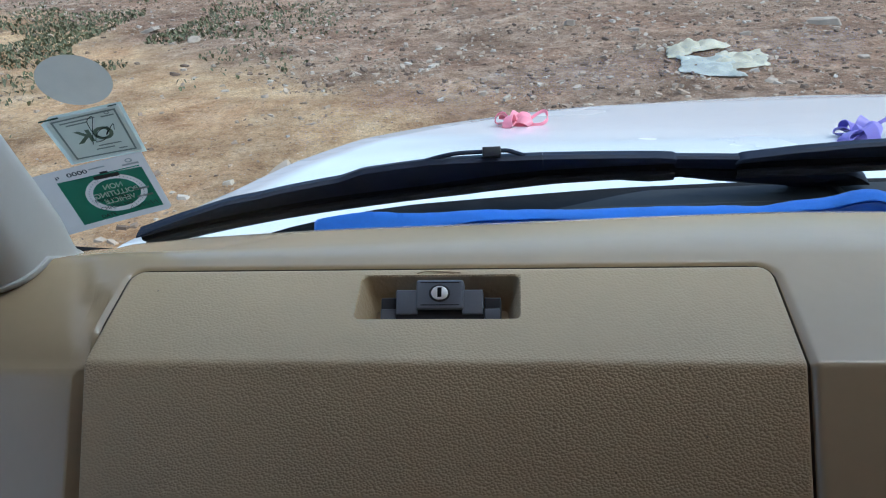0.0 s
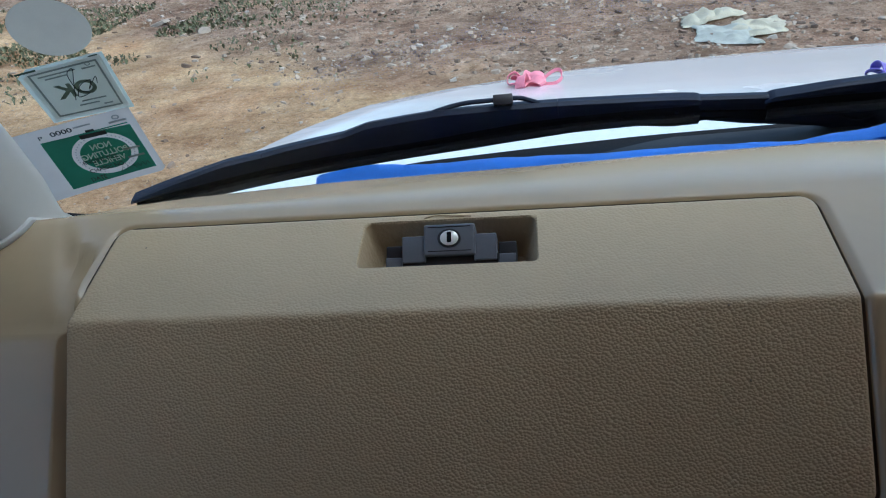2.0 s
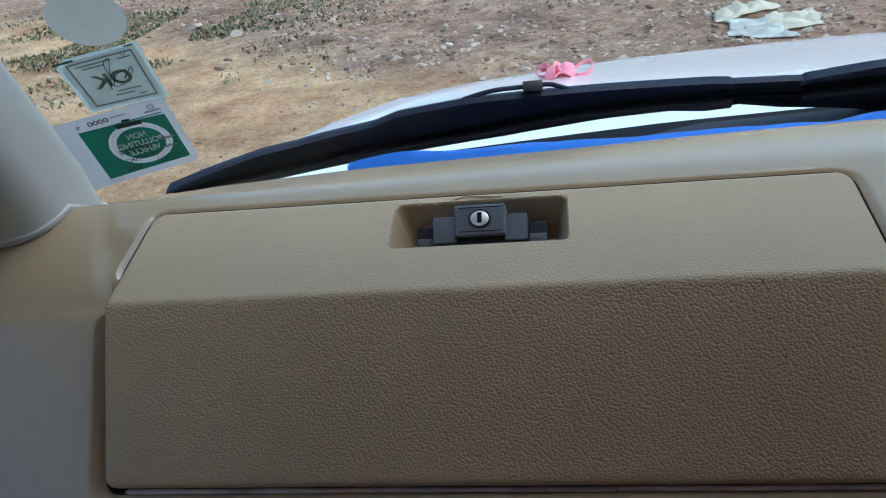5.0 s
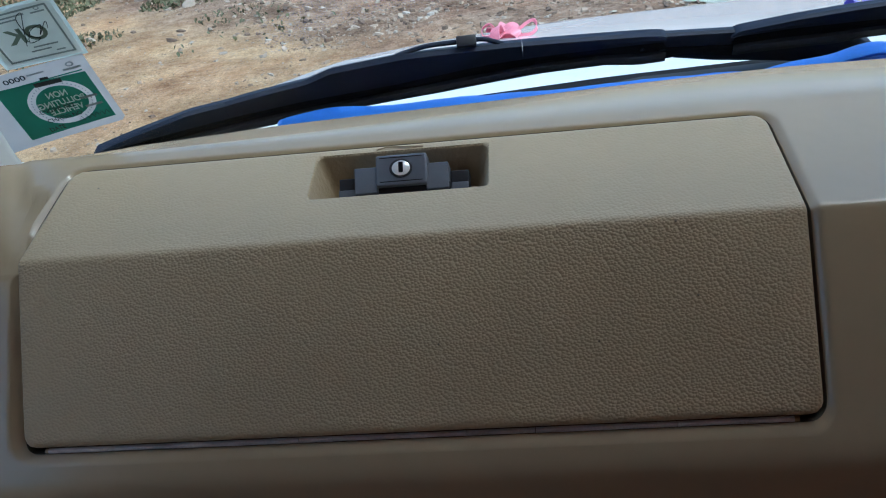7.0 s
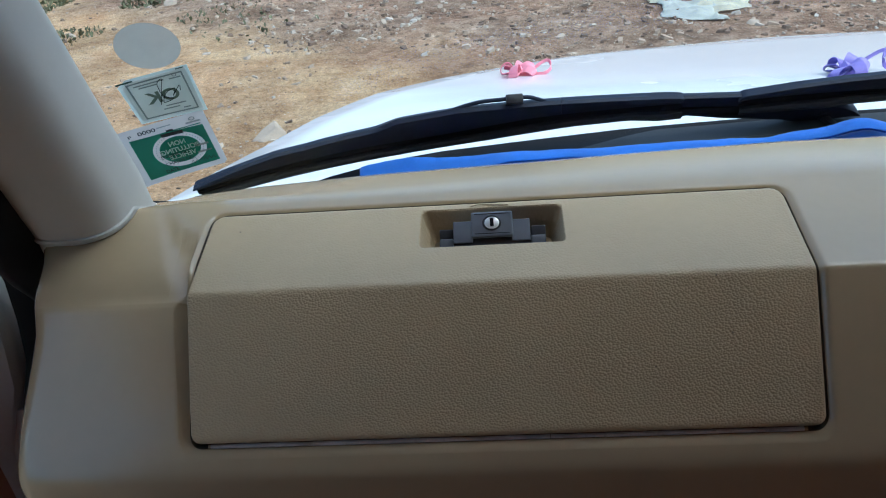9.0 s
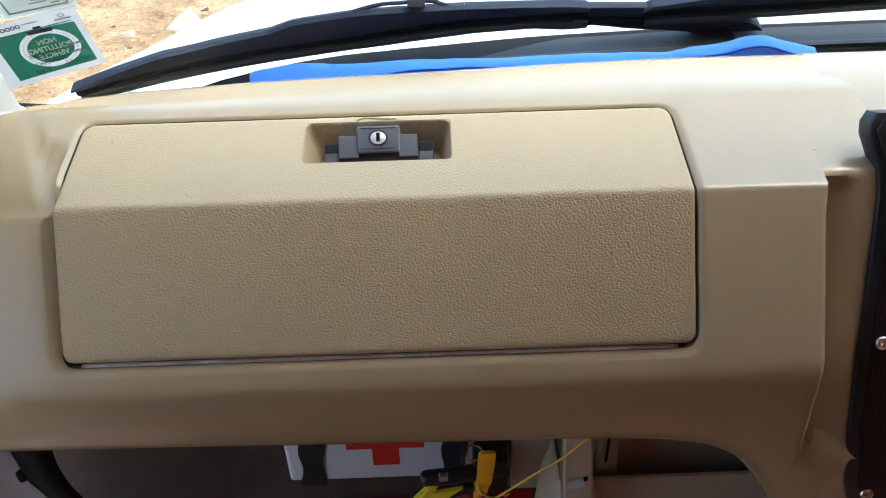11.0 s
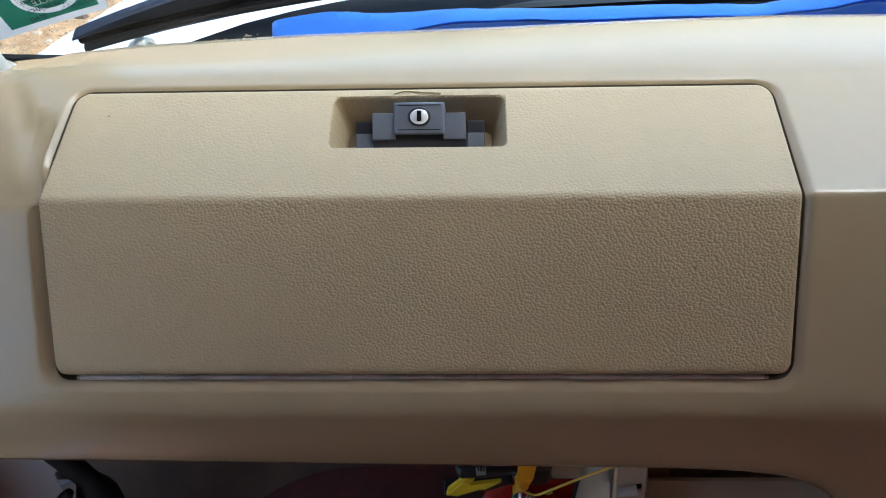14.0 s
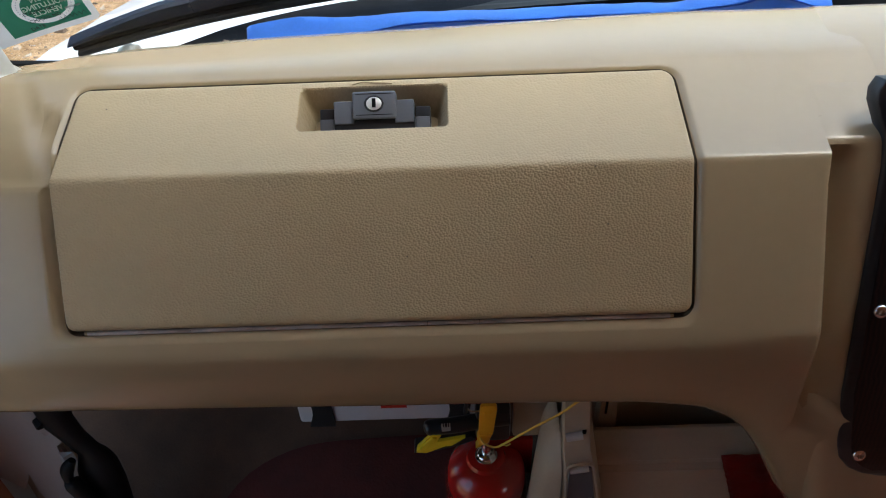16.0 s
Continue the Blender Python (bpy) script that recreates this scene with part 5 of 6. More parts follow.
    bar_on(p, 0.83, 0.95, 0.845, 0.872, 0.0018, M_INK_PALE, "name_bar", g)
    words_on(p, "P", 0.40, 0.885, 0.07, 0.8, False, 0.0018, M_INK, "lettering", g, 0.01)
    words_on(p, "0000", 0.53, 0.895, 0.085, 0.8, False, 0.0018, M_INK, "lettering", g, 0.02)
    bar_on(p, 0.61, 0.72, 0.90, 0.92, 0.0018, M_INK_PALE, "print_line", g)
    bar_on(p, 0.40, 0.94, 0.800, 0.815, 0.0018, M_GREEN, "print_line", g)


build_stickers()

# ---- wipers resting on the outside of the glass ----
def outer(x, z, h):
    return Vector((x, glass_y(x, z) + 0.005 + h, z + 0.3 * h))


TOP_X = [-0.2905, -0.26, -0.214, -0.185, -0.166, -0.1145, -0.0924, -0.0609, -0.030, 0.0775, 0.141, 0.1886, 0.2035, 0.21]
TOP_Z = [1.7190, 1.7258, 1.7345, 1.7357, 1.7380, 1.7422, 1.7497, 1.7514, 1.7530, 1.7480, 1.7440, 1.7410, 1.7390, 1.7350]
MID_X = [-0.29, -0.25, -0.187, -0.118, -0.065, -0.0376, 0.022, 0.0448, 0.082, 0.142, 0.21]
MID_Z = [1.7165, 1.7180, 1.7205, 1.7225, 1.7230, 1.7240, 1.7288, 1.7308, 1.7320, 1.7322, 1.7318]
LOW_X = [-0.29, -0.245, -0.20, -0.15, -0.10, -0.05, 0.0, 0.022, 0.0445, 0.09, 0.152, 0.182, 0.205, 0.217]
LOW_Z = [1.7028, 1.7032, 1.7040, 1.7050, 1.7058, 1.7072, 1.7088, 1.7105, 1.7118, 1.7150, 1.7157, 1.7113, 1.7120, 1.7130]


def blade(parent, x0, x1, low, high, h, thick, name, material, label="", n=64):
    """A strip along the glass between two heights, with a ridged front."""
    rings = []
    for i in range(n + 1):
        x = x0 + (x1 - x0) * i / n
        a, b = low(x), high(x)
        rings.append([outer(x, a, h), outer(x, a + (b - a) * 0.45, h - 0.0015), outer(x, b - (b - a) * 0.12, h), outer(x, b, h + thick * 0.35), outer(x, b - (b - a) * 0.15, h + thick), outer(x, a + (b - a) * 0.2, h + thick)])
    return part(name, loft(rings), material, parent, label, sharp=30)


def build_wiper(x0, notches, x1, top, mid, low, label):
    w = empty("wiper", label, "wiper", group="windscreen wipers", at=outer((x0 + x1) / 2, mid((x0 + x1) / 2), 0))
    stops = [x0] + notches + [x1]
    for a, b in zip(stops, stops[1:]):
        blade(w, a, b - 0.0004, mid, top, 0.016, 0.012, "blade_cover", M_WIPER, "satin black blade cover")
    blade(w, x0 + 0.002, x1, lambda x: low(x) + 0.42 * (mid(x) - low(x)), lambda x: mid(x) + 0.0005, 0.018, 0.012, "blade_rail", M_SLOT, "black strip for a shaded slot below the cover")
    blade(w, x0 + 0.004, x1, low, lambda x: low(x) + 0.50 * (mid(x) - low(x)), 0.0135, 0.014, "rubber_lip", M_RUBBER, "black rubber lip")
    return w


left_wiper = build_wiper(-0.2895, [-0.1845, 0.078], 0.207, lambda x: lerp_table(x, TOP_X, TOP_Z), lambda x: lerp_table(x, MID_X, MID_Z), lambda x: lerp_table(x, LOW_X, LOW_Z), "black flat-blade wiper parked along the windscreen")
part("clip", block(outer(0.029, 1.7548, 0.022), (0.0175, 0.010, 0.0095), (-28, 0, 4), 0.0012), M_LATCH_DARK, left_wiper, "black clip")
part("clip_leg", tube([outer(0.0215, 1.7500, 0.021), outer(0.0240, 1.7475, 0.021)], 0.0016, 6), M_LATCH_DARK, left_wiper)
part("water_tube", tube(smooth_path([outer(-0.034, 1.7505, 0.022), outer(-0.020, 1.7525, 0.024), outer(-0.004, 1.7548, 0.024), outer(0.018, 1.7545, 0.024), outer(0.042, 1.7540, 0.024), outer(0.052, 1.7510, 0.023), outer(0.064, 1.7455, 0.022)], 5), 0.0022, 8), M_WIPER, left_wiper, "black washer tube")
blade(left_wiper, 0.2055, 0.268, lambda x: 1.7240 - 0.08 * (x - 0.21), lambda x: 1.7374 - 0.06 * (x - 0.21), 0.018, 0.010, "bridge", M_WIPER, "black plastic bridge", 8)
blade(left_wiper, 0.2020, 0.270, lambda x: lerp_table(x, [0.20, 0.225, 0.27], [1.7125, 1.7148, 1.7080]), lambda x: 1.7245 - 0.08 * (x - 0.21), 0.016, 0.010, "bridge_web", M_SLOT, "dark underside of the bridge", 12)
part("rivet", lathe([(0.0001, 0.0016), (0.0014, 0.0013), (0.0018, 0.0), (0.0018, -0.003)], outer(0.186, 1.7255, 0.0165), (0, -0.87, -0.49), 12), M_WIPER, left_wiper, "small rivet")
build_wiper(0.2645, [0.475], 0.95, lambda x: lerp_table(x, [0.2645, 0.2715, 0.29, 0.32, 0.373, 0.41, 0.55, 0.75, 0.95], [1.7300, 1.7347, 1.7370, 1.7408, 1.7456, 1.7475, 1.757, 1.762, 1.760]),
                          lambda x: lerp_table(x, [0.26, 0.273, 0.319, 0.377, 0.416, 0.55, 0.75, 0.95], [1.7262, 1.7290, 1.7312, 1.7315, 1.7315, 1.736, 1.742, 1.742]),
                          lambda x: lerp_table(x, [0.26, 0.295, 0.33, 0.36, 0.383, 0.416, 0.55, 0.75, 0.95], [1.7100, 1.7113, 1.7116, 1.7115, 1.7150, 1.7157, 1.721, 1.728, 1.729]), "second black flat-blade wiper lying over the bonnet edge")
arm = [(outer(x, a, h), outer(x, b, h)) for x, a, b, h in ((0.215, 1.7120, 1.7165, 0.018), (0.2527, 1.7025, 1.7130, 0.020), (0.30, 1.6945, 1.7135, 0.022), (0.325, 1.6890, 1.7135, 0.024), (0.338, 1.6845, 1.7135, 0.025), (0.355, 1.6845, 1.7130, 0.025), (0.372, 1.6850, 1.7110, 0.025), (0.386, 1.6860, 1.7068, 0.024), (0.397, 1.6875, 1.7005, 0.023), (0.4055, 1.6890, 1.6925, 0.022))]
rings = [[a, a.lerp(b, 0.3) + Vector((0, -0.004, 0)), a.lerp(b, 0.75) + Vector((0, -0.004, 0)), b, b + Vector((0, 0.012, 0.004)), a + Vector((0, 0.012, 0.002))] for a, b in arm]
part("arm", loft(rings), M_WIPER, left_wiper, "black tapered wiper arm", sharp=35)
part("arm_rib", tube(smooth_path([outer(0.342, 1.7035, 0.0195), outer(0.350, 1.6985, 0.0195), outer(0.360, 1.6975, 0.0195), outer(0.370, 1.7005, 0.0195)], 5), 0.0008, 6), M_WIPER, left_wiper, "moulded rib on the arm")

# ---- rumpled blue cloth tucked between dashboard and glass ----
def build_cloth():
    xs = [-0.119 + 0.0025 * i for i in range(203)]
    top = lambda x: lerp_table(x, [-0.12, -0.117, -0.10, -0.085, -0.073, -0.05, -0.033, 0.0, 0.05, 0.10, 0.13, 0.174, 0.225, 0.254, 0.2745, 0.30, 0.322, 0.3335, 0.35, 0.385],
                               [1.7415, 1.7445, 1.7480, 1.7505, 1.7518, 1.7495, 1.7478, 1.7472, 1.7462, 1.7453, 1.7456, 1.7473, 1.7478, 1.7470, 1.7513, 1.7540, 1.7602, 1.7618, 1.7570, 1.7470])
    rings = []
    for x in xs:
        t = sum(top(x + d) for d in (-0.006, 0, 0.006)) / 3 if x > -0.11 else top(x)
        y = 0.753 + 0.008 * ease(x, -0.06, 0.03) + 0.002 * math.sin(14 * x)
        r = 0.0009 * noise.noise(Vector((x * 60, 0, 0))) + 0.0006 * noise.noise(Vector((x * 170, 3, 0)))
        drop = lerp_table(x, [-0.118, -0.085, -0.04, 0.02, 0.08, 0.30, 0.40], [0.021, 0.0185, 0.0120, 0.0050, 0.0036, 0.0042, 0.0060])
        fold = t - drop + 0.0005 * math.sin(33 * x)
        k = ease(x, -0.10, -0.03)
        rings.append([(x, y + 0.008, 1.70), (x, y + 0.004, t - 0.006), (x, y + 0.0018 + r, t - 0.0007), (x, y + r, t), (x, y - 0.005, t - 0.25 * drop + r), (x, y - 0.0105 + r, fold + 0.0012),
                      (x, y - 0.0115, fold), (x, y - 0.0103 + 0.0025 * k, fold - 0.0010), (x, y - 0.0098 - 0.0010 * k, fold - 0.0020 + r), (x, y - 0.0092, fold - 0.0032), (x, y - 0.0070, fold - 0.0050),
                      (x, y - 0.0050 + r, fold - 0.0085), (x, y - 0.0020, min(1.722, fold - 0.012)), (x, y + 0.001, 1.700)])
    bm = loft(rings)
    for w in bm.verts:
        n = noise.noise(w.co * 38) * 0.0009 + noise.noise(w.co * 120) * 0.00025
        w.co += Vector((0.3 * n, -0.6 * n, n))
    return thing("cloth", bm, M_CLOTH, "rumpled bright blue cloth tucked along the windscreen", "cloth", sharp=60)


build_cloth()

# ---- ribbon bows on the bonnet ----
def ribbon(path, width, material, name, parent, side=None, label=""):
    path = smooth_path(path, 6)
    rings = []
    for i, p in enumerate(path):
        d = (path[min(i + 1, len(path) - 1)] - path[max(i - 1, 0)]).normalized()
        s = Vector(side) if side else Vector((0, 0, 1))
        s = (s - d * s.dot(d)).normalized()
        n = d.cross(s) * 0.0006
        rings.append([p - s * width / 2 - n, p + s * width / 2 - n, p + s * width / 2 + n, p - s * width / 2 + n])
    return part(name, loft(rings), material, parent, label)


def build_bow(x, y, size, material, label, turn, tail):
    z = hood_z(x, y)
    o = Vector((x, y, z))
    bow = empty("ribbon_bow", label, "bow", group="bows on the bonnet", at=o)
    rng = random.Random(int(abs(x) * 1000))
    for k in range(6):
        a = radians(turn + 60 * k + rng.uniform(-15, 15))
        d = Vector((math.cos(a), math.sin(a), 0))
        r = size * rng.uniform(0.75, 1.1)
        h = size * rng.uniform(0.35, 0.75)
        side = Vector((-d.y, d.x, 0)) * 0.9 + Vector((0, 0, 0.45))
        ribbon([o + d * r * 0.05 + Vector((0, 0, 0.004)), o + d * r * 0.55 + Vector((0, 0, h * 0.95)), o + d * r + Vector((0, 0, h * 0.7)), o + d * r * 0.95 + Vector((0, 0, h * 0.2)), o + d * r * 0.1 + Vector((0, 0, 0.006))], size * 0.5, material, "loop", bow, side)
    part("knot", block(o + Vector((0, 0, size * 0.3)), (size * 0.42, size * 0.4, size * 0.45), (20, 30, 15), size * 0.1), material, bow)
    if tail:
        ribbon([o + Vector(p) for p in tail], size * 0.16, material, "tail", bow, (0, 0.4, 1))
    return bow


build_bow(0.047, 1.380, 0.031, M_PINK, "pink satin ribbon bow taped to the white bonnet", 15, [(0.02, 0.0, 0.004), (0.040, 0.010, 0.016), (0.052, 0.010, 0.019), (0.055, 0.0, 0.010), (0.045, -0.008, 0.004), (0.025, -0.006, 0.003)])
build_bow(0.492, 1.178, 0.031, M_PURPLE, "violet satin ribbon bow with a curled tail on the bonnet", 40, [(0.01, 0.0, 0.01), (0.05, 0.01, 0.028), (0.075, 0.006, 0.024), (0.07, -0.004, 0.006), (0.05, -0.004, 0.010), (0.06, 0.01, 0.03), (0.14, 0.03, 0.026), (0.24, 0.04, 0.03)])


# ---- foot well ----
def prism(outline, y0, y1, bm=None):
    """An upright plate from an outline in x and z, between two depths."""
    return loft([[(x, y0, z) for x, z in outline], [(x, y1, z) for x, z in outline]], bm=bm)


def build_footwell():
    rows = []
    for i in range(25):
        x = -0.495 + i * 0.0906
        rows.append([(x, 0.40, 1.062), (x, 0.60, 1.062), (x, 0.64, 1.072), (x, 0.76, 1.165), (x, 0.785, 1.20), (x, 0.79, 1.24), (x, 0.80, 1.24), (x, 0.80, 1.02), (x, 0.40, 1.02)])
    thing("toe_board", loft(rows), M_TOE, "dark brown carpeted sloping toe board", "panel", kind="structure")
    # maroon mat with a rounded corner
    outline = smooth_path([(-0.325, 0.42, 0), (-0.315, 0.57, 0), (-0.262, 0.675, 0), (-0.175, 0.722, 0), (-0.05, 0.733, 0), (0.10, 0.735, 0), (0.125, 0.735, 0)], 5)
    prof = lambda y: lerp_table(y, [0.0, 0.60, 0.64, 0.76], [1.0665, 1.0665, 1.0765, 1.1695])
    rows = []
    for p in outline:
        ys = [0.10 + (p.y - 0.10) * k / 16 for k in range(17)]
        rows.append([(p.x, y, prof(y) + 0.001 * noise.noise(Vector((p.x * 9, y * 9, 0)))) for y in ys] + [(p.x, p.y, prof(p.y) - 0.005)])
    thing("floor_mat", loft(rows, closed=False), M_CARPET, "dark maroon floor mat running up the toe board", "mat")


build_footwell()


def build_kit():
    kit = empty("first_aid_kit", "white first aid box with a red cross, strapped in black", "first aid kit", at=(-0.03, 0.755, 1.211))
    x0, x1, z0, z1, yf = -0.153, 0.097, 1.211, 1.375, 0.722
    part("case", block(((x0 + x1) / 2, yf + 0.034, (z0 + z1) / 2), (x1 - x0, 0.068, z1 - z0), bevel=0.006, seg=3), M_KIT, kit, "white plastic case")
    cx, cz, a, b = -0.0295, 1.287, 0.0165, 0.0475
    out = [(-a, -b), (a, -b), (a, -a), (b, -a), (b, a), (a, a), (a, b), (-a, b), (-a, a), (-b, a), (-b, -a), (-a, -a)]
    part("red_cross", prism([(cx + p, cz + q) for p, q in out], yf - 0.0008, yf + 0.002), M_REDCROSS, kit, "printed red cross")
    for x in (-0.114, 0.061):
        rings = []
        for i in range(15):
            z = z0 - 0.004 + (z1 - z0 + 0.008) * i / 14
            w = 0.0145 + 0.002 * math.sin(i * 1.1 + x * 40)
            c = x - 0.010 * (1 - ease(i, 0, 9)) + 0.002 * math.sin(i * 0.9)
            rings.append([(c - w, yf - 0.003, z), (c + w, yf - 0.0035, z), (c + w, yf + 0.001, z), (c - w, yf + 0.001, z)])
        part("strap", loft(rings), M_STRAP, kit, "black webbing strap")
    part("buckle", block((0.083, yf - 0.006, z0 + 0.030), (0.016, 0.010, 0.030), (0, 8, 0), 0.003), M_LATCH_DARK, kit, "black buckle")
    part("buckle_tab", prism([(0.078, 1.238), (0.090, 1.238), (0.089, 1.262), (0.079, 1.262)], yf - 0.013, yf - 0.010), M_KIT, kit, "pale buckle tab")
    return kit


build_kit().location.z -= 0.010


def build_extinguisher():
    e = empty("fire_extinguisher", "small red fire extinguisher with yellow lever and amber tag", "fire extinguisher", at=(0.077, 0.583, 1.066))
    c = Vector((0.077, 0.583, 1.067))
    part("cylinder", lathe([(0.038, 0.0), (0.043, 0.004), (0.044, 0.02), (0.044, 0.222), (0.0432, 0.238), (0.0395, 0.250), (0.031, 0.258), (0.0215, 0.262), (0.0195, 0.266), (0.014, 0.268)], c, (0, 0, 1), 40), M_RED, e, "glossy red cylinder")
    part("collar", lathe([(0.0115, 0.263), (0.0122, 0.265), (0.0124, 0.2672), (0.0118, 0.2690), (0.0098, 0.2700), (0.0094, 0.2715), (0.0080, 0.2725), (0.0050, 0.2735), (0.0045, 0.2850), (0.0040, 0.300)], c, (0, 0, 1), 32), M_CHROME, e, "bright chrome collar")
    part("valve", block((0.084, 0.597, 1.385), (0.036, 0.030, 0.050), (0, 0, 0), 0.006), M_LATCH_DARK, e, "black valve body")
    hp = smooth_path([(0.0150, 0.583, 1.3860), (0.0175, 0.583, 1.3870), (0.024, 0.583, 1.3885), (0.045, 0.583, 1.3905), (0.07, 0.586, 1.392), (0.10, 0.590, 1.392)], 3)
    part("handle", tube(hp, [0.003, 0.0055, 0.0072, 0.0080, 0.0084] + [0.0086] * 11, 14, 0.95), M_LATCH_DARK, e, "black carrying handle")
    fork = [(0.0045, 1.3560), (0.0060, 1.3645), (0.0215, 1.3860), (0.0310, 1.3850), (0.0262, 1.3735), (0.0555, 1.3800), (0.0410, 1.3665), (0.0345, 1.3660), (0.0225, 1.3590), (0.0145, 1.3545)]
    part("lever", prism(fork, 0.5745, 0.5785), M_YELLOW, e, "yellow squeeze lever")
    part("lever_rib", prism([(0.0070, 1.3615), (0.0220, 1.3835), (0.0262, 1.3830), (0.0120, 1.3605)], 0.572, 0.5750), M_YELLOW, e)
    part("lower_lever", prism([(0.002, 1.3515), (0.003, 1.3565), (0.022, 1.3605), (0.045, 1.3685), (0.062, 1.3795), (0.066, 1.3725), (0.046, 1.3615), (0.022, 1.3535)], 0.577, 0.592), M_LATCH_DARK, e, "black lower lever")
    part("label", prism([(0.0325, 1.4020), (0.0410, 1.4030), (0.0410, 1.4145), (0.0320, 1.4135)], 0.5675, 0.5690), M_PAPER, e, "small white label")
    for a, b in ((0.0338, 0.0350), (0.0358, 0.0378), (0.0386, 0.0398)):
        part("label_mark", prism([(a, 1.4105), (b, 1.4105), (b, 1.4165), (a, 1.4165)], 0.5668, 0.5676), M_INK, e)
    part("pull_ring", tube([(0.066 + 0.009 * math.cos(radians(20 * k)), 0.585 + 0.003 * math.sin(radians(20 * k)), 1.4215 + 0.008 * math.sin(radians(20 * k))) for k in range(18)], 0.0011, 6), M_CHROME, e, "steel pull ring")
    part("safety_pin", tube([(0.056, 0.582, 1.4125), (0.058, 0.582, 1.4345)], 0.0022, 8), M_LATCH_DARK, e, "black safety pin")
    # seal tag and its cord
    tag = [(0.0685, 1.3980), (0.0830, 1.4015), (0.0865, 1.4400), (0.0858, 1.4435), (0.0835, 1.4450), (0.0735, 1.4450), (0.0712, 1.4435), (0.0702, 1.4405)]
    part("tag", prism(tag, 0.565, 0.569), M_ORANGE, e, "amber plastic seal tag")
    part("tag_rib", prism([(0.0735, 1.4065), (0.0800, 1.4080), (0.0820, 1.4365), (0.0745, 1.4365)], 0.5640, 0.5655), M_ORANGE, e)
    part("tag_clasp", prism([(0.0655, 1.3765), (0.0690, 1.3845), (0.0670, 1.3935), (0.0700, 1.3995), (0.0825, 1.4015), (0.0800, 1.3935), (0.0790, 1.3865), (0.0725, 1.3825), (0.0690, 1.3785)], 0.5640, 0.5720), M_ORANGE, e, "amber clasp")
    part("tag_bead", lathe([(0.0001, -0.0065), (0.0050, -0.0040), (0.0066, 0.0), (0.0050, 0.0045), (0.0001, 0.0065)], (0.0735, 0.565, 1.3920), (0.3, -0.5, 0.8), 14), M_ORANGE, e)
    cord = smooth_path([(0.0700, 0.562, 1.398), (0.0740, 0.557, 1.3945), (0.0850, 0.555, 1.3915), (0.0940, 0.552, 1.4025), (0.1210, 0.540, 1.4465), (0.1390, 0.530, 1.4780), (0.1520, 0.524, 1.5030), (0.1750, 0.510, 1.5550), (0.190, 0.500, 1.60)], 6)
    part("cord", tube(cord, 0.0011, 6), M_CORD, e, "thin yellow cord")
    part("cord_end", tube([(0.092, 0.5525, 1.3990), (0.0955, 0.553, 1.3960), (0.099, 0.5525, 1.4000)], 0.0008, 5), M_CORD, e)
    part("bracket", prism([(0.093, 1.272), (0.1275, 1.274), (0.1275, 1.338), (0.093, 1.338)], 0.598, 0.603), M_RED, e, "red wall bracket")
    return e


build_extinguisher().location += Vector((0.004, 0, -0.004))


